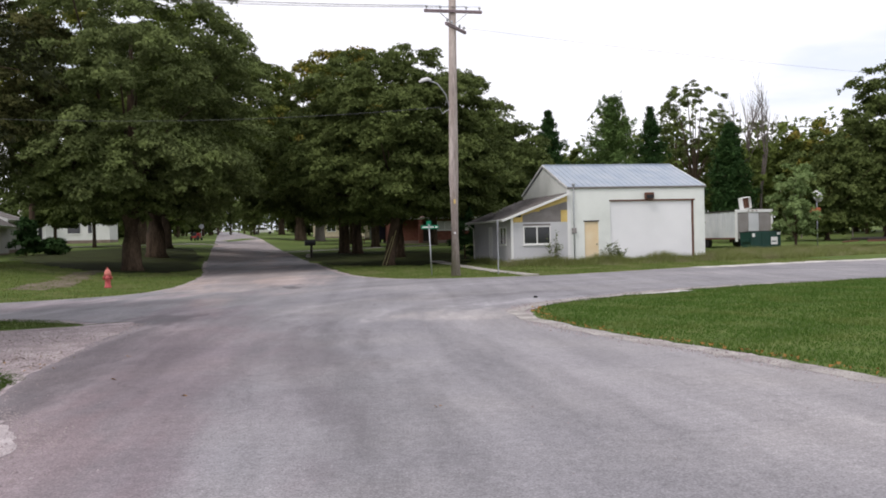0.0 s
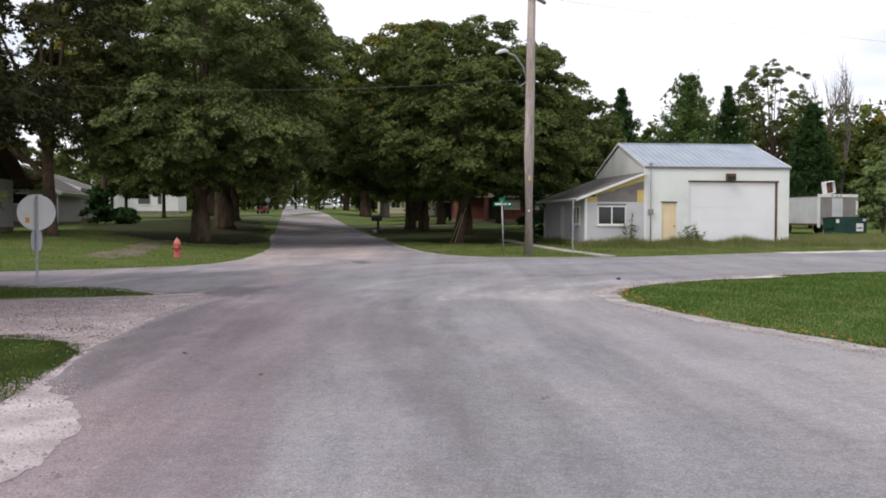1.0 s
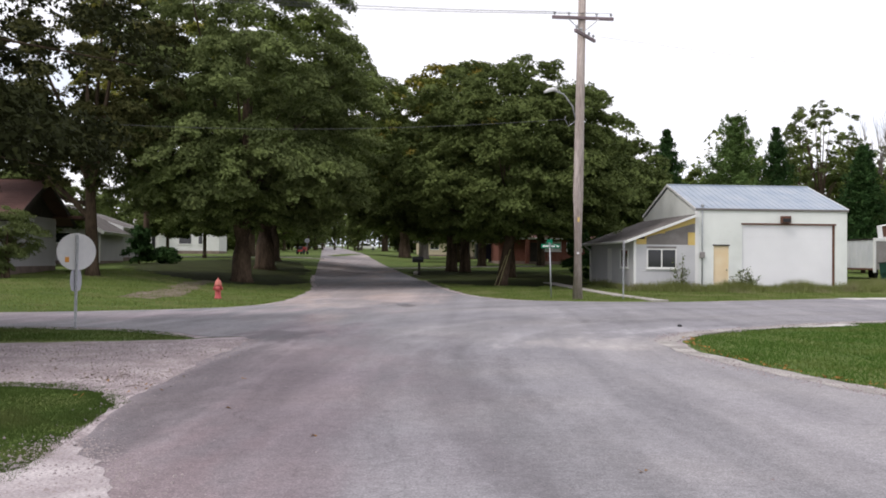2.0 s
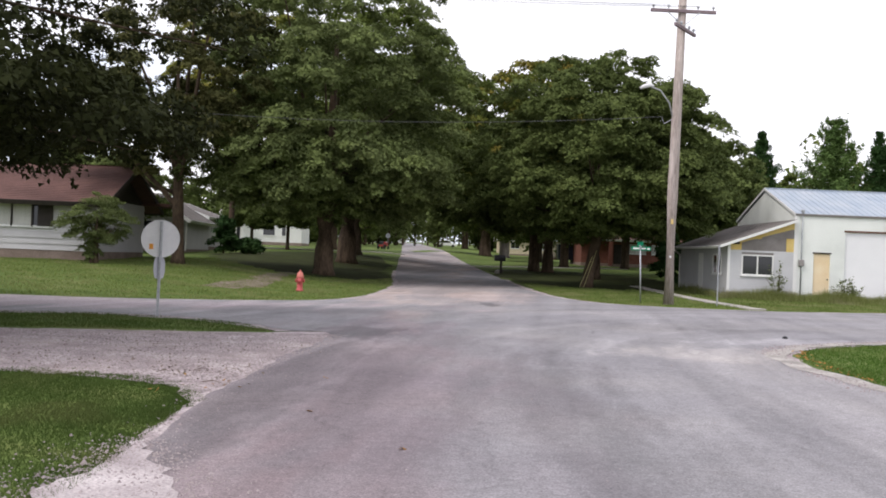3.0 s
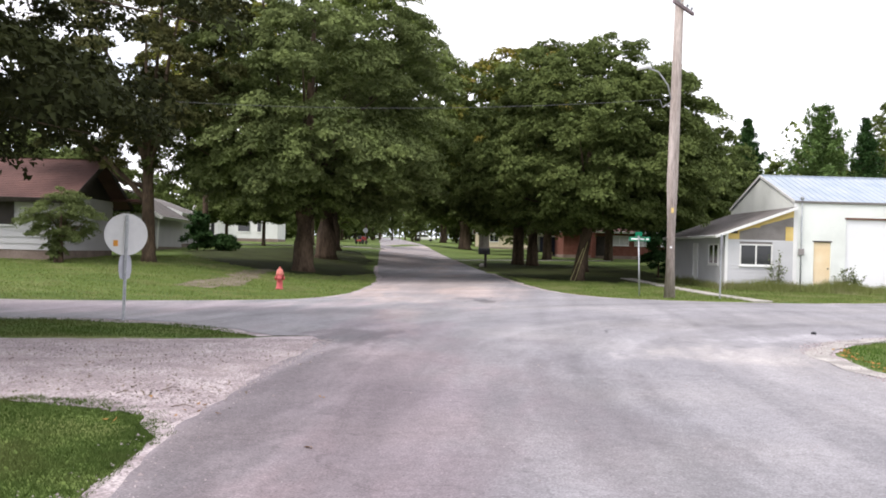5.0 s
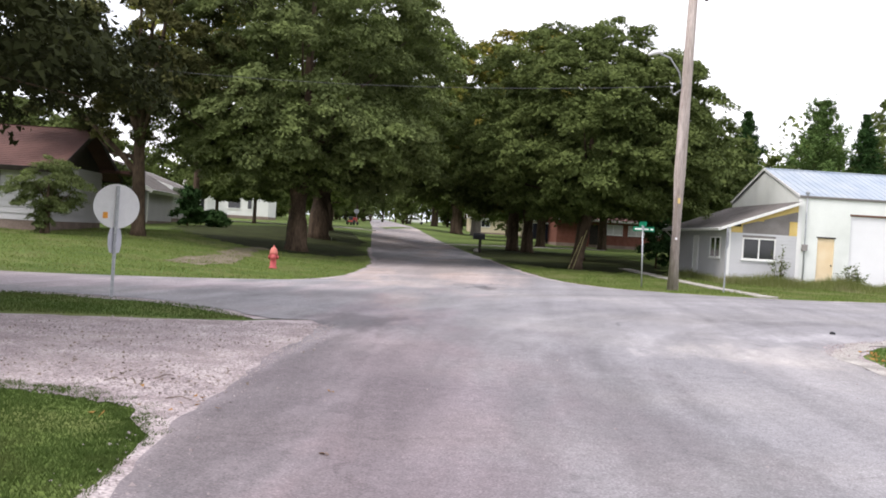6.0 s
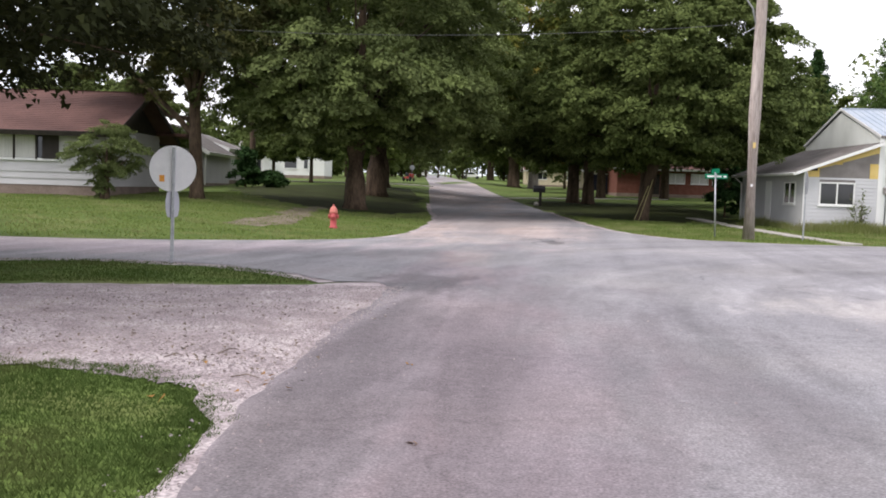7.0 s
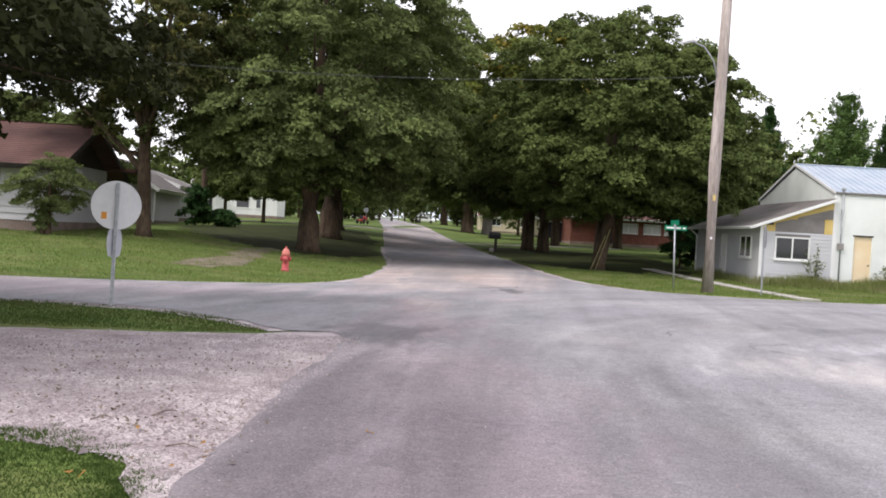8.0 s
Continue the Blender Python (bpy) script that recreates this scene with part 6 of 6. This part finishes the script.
# ---------- grass, pebbles, leaves ----------
def blades(name, outline, count, height, width, mat, label, seed, lean=0.5, edge=None, clump=0):
    """Grass blades within an outline, or along an edge line."""
    rng = np.random.default_rng(seed)
    if edge is None:
        poly = np.array(outline)
        lo, hi = poly.min(0), poly.max(0)
        px, py = np.empty(0), np.empty(0)
        while len(px) < count:
            x = rng.uniform(lo[0], hi[0], count * 2)
            y = rng.uniform(lo[1], hi[1], count * 2)
            k = inside(x, y, outline)
            px, py = np.concatenate([px, x[k]]), np.concatenate([py, y[k]])
        px, py = px[:count], py[:count]
    else:
        e = np.array(edge)
        i = rng.integers(0, len(e) - 1, count)
        u = rng.random(count)
        px = e[i, 0] + (e[i + 1, 0] - e[i, 0]) * u + rng.normal(size=count) * 0.11
        py = e[i, 1] + (e[i + 1, 1] - e[i, 1]) * u + rng.normal(size=count) * 0.11
        if clump:
            c = rng.integers(0, clump, count)
            px, py = px[c] + rng.normal(size=count) * 0.035, py[c] + rng.normal(size=count) * 0.035
    keep = ~(inside(px, py, TONGUE) | inside(px, py, dirt) & (rng.random(len(px)) < 0.55) | inside(px, py, SHADE_L) | inside(px, py, SHADE_R))
    px, py = px[keep], py[keep]
    count = len(px)
    z = G(px, py) - 0.006
    h = height * rng.uniform(0.5, 1.3, count) * (1 + 0.35 * np.sin(px * 2.1) * np.cos(py * 1.7))
    a = rng.uniform(0, 2 * math.pi, count)
    b = rng.uniform(0, 2 * math.pi, count)
    w = width * rng.uniform(0.6, 1.4, count)
    dx, dy = np.cos(a) * w, np.sin(a) * w
    tx, ty = np.cos(b) * h * lean, np.sin(b) * h * lean
    v = np.stack([np.stack([px - dx, py - dy, z], 1), np.stack([px + dx, py + dy, z], 1), np.stack([px + tx, py + ty, z + h], 1)], 1).reshape(-1, 3)
    return tagged(mesh_from(name, v, 3, mat), label, "grass", kind="stuff")


NEAR_GRASS = [(-4.76, 12.4), (-4.95, 12.75), (-5.3, 13.25), (-6.1, 13.6), (-6.9, 13.68), (-9, 13.78), (-10.5, 13.0), (-8, 6), (-4.14, 6), (-4.06, 7.5), (-4.04, 8.7), (-4.1, 9.3), (-4.22, 9.9), (-4.4, 10.6), (-4.54, 11.4), (-4.68, 12.0)]
blades("lawn_grass", NEAR_GRASS, 130000, 0.034, 0.0045, M_NEARBLADE, "short green lawn grass beside the gravel", 81, 0.7)
blades("grass_tufts", None, 8000, 0.034, 0.005, M_NEARBLADE, "ragged grass tufts spreading into the gravel", 89, 0.8, [(-9.5, 13.75), (-6.9, 13.75), (-6.1, 13.7), (-5.4, 13.3), (-5.05, 12.8), (-4.9, 12.3), (-4.68, 11.4)], 190)
RIGHT_NEAR = [p for p in clip_line(RIGHT_LAWN_EDGE, (2.6, 8), (20, 31.5))]
RIGHT_LAWN = [(p[0] + 0.42, p[1] - 0.1) for p in RIGHT_NEAR] + [(18, 24), (12, 10)]
blades("lawn_grass", RIGHT_LAWN, 125000, 0.05, 0.008, M_BLADE, "lush green lawn grass on the corner", 82, 0.6)
STRIP = [(-30, 10), (-16, 16.6), (-10.2, 19.2), (-8.5, 19.8), (-7.6, 20.0), (-6.5, 20.55), (-7.6, 21.9), (-8.8, 22.4), (-10.0, 22.75), (-12.4, 22.35), (-18, 19.2), (-30, 12.6)]
blades("lawn_grass", STRIP, 52000, 0.045, 0.008, M_NEARBLADE, "narrow strip of green grass between street and gravel", 83, 0.6)
CORNER_L = [(p[0] - 0.3, p[1] + 0.25) for p in clip_line(FAR_LEFT_EDGE, (-26, 20), (-7, 52))] + [(-26, 36), (-20, 52), (-10.5, 52)]
blades("lawn_grass", CORNER_L, 70000, 0.05, 0.014, M_DRYBLADE, "mown lawn round the hydrant", 84, 0.6)
CORNER_R = [p for p in ((5.5, 37.2), (1.6, 36.7), (-0.3, 38.2), (-1.8, 43), (-3.6, 55), (6, 55), (7, 45), (22, 47.5), (22, 43.6), (14.3, 41.4), (8.7, 38.1))]
blades("lawn_grass", CORNER_R, 66000, 0.06, 0.014, M_DRYBLADE, "mown lawn round the utility pole", 85, 0.6)
# tall weeds along the garage
U7, V7 = Vector((math.cos(radians(7)), math.sin(radians(7)))), Vector((-math.sin(radians(7)), math.cos(radians(7))))


def by_garage(u, v):
    p = Vector((9.37, 46.38)) + U7 * u + V7 * v
    return (p.x, p.y)


TALL = [by_garage(-3.6, 7), by_garage(-3.7, -1.0), by_garage(-1.5, -1.7), by_garage(4, -1.5), by_garage(7.8, -1.2), by_garage(12, -1.5), by_garage(18, 4), by_garage(22, 8), by_garage(20, 11), by_garage(12, 8), by_garage(7.7, 3), by_garage(7.6, -0.06), by_garage(-3.06, -0.06), by_garage(-3.1, 7)]
blades("tall_grass", TALL, 46000, 0.3, 0.012, M_TALLGRASS, "tall unmown weeds and seed heads along the garage", 86, 0.4)
blades("tall_grass", [by_garage(-3.4, -0.8), by_garage(-1, -1.2), by_garage(7.6, -0.9), by_garage(7.6, -0.06), by_garage(-3.0, -0.06)], 9000, 0.42, 0.012, M_TALLGRASS, "tall unmown weeds against the garage wall", 87, 0.35)
VERGE = [by_garage(-2, -2.4), by_garage(8, -1.6), by_garage(24, 2), by_garage(40, 5), by_garage(40, 14), by_garage(22, 12), by_garage(18, 3), by_garage(8, -0.8)]
blades("tall_grass", VERGE, 40000, 0.2, 0.016, M_TALLGRASS, "rough brownish grass on the verge", 88, 0.5)


def weed(u, v, h, seed, label):
    x, y = by_garage(u, v)
    rng = np.random.default_rng(seed)
    t = thing("weed_bush", pose(x, y, gz(x, y)), label, "weed")
    bm = bmesh.new()
    pts = []
    for _ in range(7):
        d = Vector((rng.normal() * 0.3, rng.normal() * 0.15, 1)).normalized()
        L = h * rng.uniform(0.6, 1.05)
        tube(bm, [(0, 0, 0), d * L * 0.5, d * L + Vector((d.x * 0.3, 0, -0.04))], [0.012, 0.009, 0.004], 4, False)
        s = rng.uniform(0.35, 1.0, 26)
        pts.append(np.array(d)[None] * (L * s)[:, None] + rng.normal(size=(26, 3)) * 0.07)
    part("stems", bm, M_BARK, t)
    mesh_from("foliage", leaves(np.concatenate(pts), 0.1, rng), 3, M_MAPLE_LIGHT, t)


weed(-0.85, -0.45, 1.75, 91, "scrubby bush growing in front of the lean-to window")
weed(2.1, -0.5, 1.2, 92, "scrubby weed beside the beige door")
weed(2.6, -0.4, 0.9, 93, "scrubby weed beside the overhead door")

# pebbles on the gravel and along the road edges
def pebbles(name, outline, count, size, label, seed, edge=None, spread=0.2):
    rng = np.random.default_rng(seed)
    if edge is None:
        poly = np.array(outline)
        lo, hi = poly.min(0), poly.max(0)
        x = rng.uniform(lo[0], hi[0], count * 6)
        y = rng.uniform(lo[1], hi[1], count * 6)
        k = inside(x, y, outline)
        px, py = x[k][:count], y[k][:count]
    else:
        e = np.array(edge)
        i = rng.integers(0, len(e) - 1, count)
        u = rng.random(count)
        px = e[i, 0] + (e[i + 1, 0] - e[i, 0]) * u + rng.normal(size=count) * spread
        py = e[i, 1] + (e[i + 1, 1] - e[i, 1]) * u + rng.normal(size=count) * spread * 0.5
    n = len(px)
    z = G(px, py) + 0.012
    s = size * np.exp(rng.normal(size=n) * 0.45)
    base = np.array([(1, 0, 0), (-0.4, 0.9, 0), (-0.6, -0.8, 0), (0.05, 0.1, 0.8)])
    a = rng.uniform(0, 2 * math.pi, n)
    ca, sa_ = np.cos(a), np.sin(a)
    V = base[None] * s[:, None, None] * rng.uniform(0.7, 1.3, (n, 4, 3))
    X = V[:, :, 0] * ca[:, None] - V[:, :, 1] * sa_[:, None] + px[:, None]
    Y = V[:, :, 0] * sa_[:, None] + V[:, :, 1] * ca[:, None] + py[:, None]
    Z = V[:, :, 2] + z[:, None]
    C = np.stack([X, Y, Z], 2).reshape(-1, 3)
    me = bpy.data.meshes.new(name)
    o = np.arange(n) * 4
    faces = np.concatenate([np.stack([o, o + 1, o + 3], 1), np.stack([o + 1, o + 2, o + 3], 1), np.stack([o + 2, o, o + 3], 1)])
    me.from_pydata(C.tolist(), [], faces.tolist())
    me.update()
    me.materials.append(M_STONE)
    return tagged(new(name, me), label, "gravel", kind="stuff")


pebbles("gravel_stones", [(-4.8, 12.8), (-5.0, 20.6), (-6.6, 20.1), (-10.2, 18.6), (-12, 17.5), (-12, 13), (-7, 13.6), (-5.4, 13.2)], 34000, 0.0085, "loose crushed stones on the gravel drive", 95)
pebbles("gravel_stones", None, 6000, 0.011, "loose stones along the lawn edge", 96, [(p[0] - 0.05, p[1]) for p in clip_line(RIGHT_LAWN_EDGE, (3, 4), (12, 29))], 0.16)
pebbles("gravel_stones", None, 700, 0.009, "loose stones along the road edge", 97, clip_line(LEFT_EDGE, (-5.6, 5), (-3, 21)), 0.16)
pebbles("gravel_stones", [(-3.6, 4), (-4.6, 19), (3.2, 20), (5.6, 6)], 3200, 0.005, "scattered grit on the asphalt", 98)
pebbles("gravel_stones", GRAVEL_FAN, 6000, 0.009, "loose crushed stones spilling over the asphalt", 99)
pebbles("gravel_stones", None, 6500, 0.009, "stray stones along the spilled gravel", 100, [p for p in GRAVEL_FAN if p[0] > -4.3 and p[1] > 4], 0.24)


def scatter_leaves(count, edge, spread, seed, label, mat=M_DEADLEAF, size=0.09):
    rng = np.random.default_rng(seed)
    e = np.array(edge)
    i = rng.integers(0, len(e) - 1, count)
    u = rng.random(count)
    px = e[i, 0] + (e[i + 1, 0] - e[i, 0]) * u + rng.normal(size=count) * spread
    py = e[i, 1] + (e[i + 1, 1] - e[i, 1]) * u + rng.normal(size=count) * spread
    c = np.stack([px, py, G(px, py) + 0.04], 1)
    return tagged(mesh_from("fallen_leaves", leaves(c, size, rng, 1.5), 3, mat), label, "leaves", kind="stuff")


scatter_leaves(200, [(p[0] + 0.48, p[1]) for p in clip_line(RIGHT_LAWN_EDGE, (2.6, 8), (9, 22))], 0.09, 101, "yellow and brown fallen leaves along the lawn edge", size=0.055)
scatter_leaves(12, [(-5.1, 12.5), (-4.9, 13.4), (-5.2, 14.4)], 0.16, 102, "brown fallen leaves on the gravel edge", size=0.06)
scatter_leaves(700, [(-11, 15.5), (-6.2, 15.0), (-5.2, 13.9), (-8.5, 17.6), (-5.4, 17.5), (-11, 14.4), (-5.6, 14.6)], 0.45, 103, "small bits of dry leaf and bark on the gravel", size=0.035, mat=M_LITTER)
for lx, ly in ((-3.41, 12.07), (-2.2, 10.6), (-3.9, 14.5), (0.6, 9.4)):
    rng_ = np.random.default_rng(int(abs(lx) * 100))
    lf = thing("fallen_leaf", pose(lx, ly, 0.03), "single orange-brown dead leaf lying on the asphalt", "leaf")
    mesh_from("blade", leaves(np.zeros((3, 3)) + rng_.normal(size=(3, 3)) * (0.02, 0.02, 0.002), 0.055, rng_, 2.0), 3, M_DEADLEAF, lf)
for (ax, ay), (bx, by), k in (((-5.64, 14.49), (-5.54, 14.76), 1), ((-5.15, 13.59), (-4.92, 13.61), 2), ((-6.01, 14.21), (-5.88, 14.32), 3)):
    tw = thing("twig", pose(0, 0, 0), "thin dry broken twig lying on the gravel", "twig")
    bm = bmesh.new()
    tube(bm, [(ax, ay, 0.02), ((ax + bx) / 2, (ay + by) / 2 + 0.05, 0.035), (bx, by, 0.02)], [0.005, 0.005, 0.003], 5)
    part("stick", bm, M_TWIG, tw)
st = thing("clod", pose(4.15, 25.1, gz(4.15, 25.1)), "small dark clod lying on the asphalt", "clod")
bm = bmesh.new()
bmesh.ops.create_icosphere(bm, subdivisions=2, radius=0.055)
for v in bm.verts:
    v.co *= 1 + 0.25 * noise.noise(v.co * 9)
bmesh.ops.scale(bm, vec=(1.1, 0.9, 0.7), verts=bm.verts)
part("lump", bm, M_BLACK, st).location = (0, 0, 0.035)


# cracks in the asphalt
def cracks(cx, cy, sx, sy, count, seed, width=0.022, turn=0.0):
    """Dark wandering cracks, as thin ribbons lying on the road."""
    rng = np.random.default_rng(seed)
    V, F = [], []
    for _ in range(count):
        px, py = cx + rng.uniform(-sx, sx), cy + rng.uniform(-sy, sy)
        a = turn + rng.choice([0.2, 1.7, 2.6]) + rng.normal() * 0.3
        pts = []
        for _ in range(int(rng.integers(6, 14))):
            pts.append((px, py))
            a += rng.normal() * 0.45
            px, py = px + math.cos(a) * 0.13, py + math.sin(a) * 0.13
        for i, (qx, qy) in enumerate(pts):
            w = width * rng.uniform(0.4, 1.2) * (0.3 if i in (0, len(pts) - 1) else 1.0)
            z = gz(qx, qy) + 0.021
            V += [(qx - math.sin(a) * w, qy + math.cos(a) * w, z), (qx + math.sin(a) * w, qy - math.cos(a) * w, z)]
            if i:
                k = len(V)
                F.append((k - 4, k - 3, k - 1, k - 2))
    me = bpy.data.meshes.new("road_cracks")
    me.from_pydata(V, [], F)
    me.update()
    me.materials.append(M_PATCH)
    return tagged(new("road_cracks", me), "dark branching cracks in the worn asphalt", "crack", kind="stuff")


cracks(-3.5, 32.8, 0.25, 1.2, 13, 121, 0.03)
cracks(-5.1, 21.0, 0.7, 0.9, 9, 122, 0.014)
cracks(-1.5, 27.5, 5.5, 1.6, 10, 123, 0.016)
cracks(2.5, 23.5, 3.0, 2.0, 8, 124, 0.014)
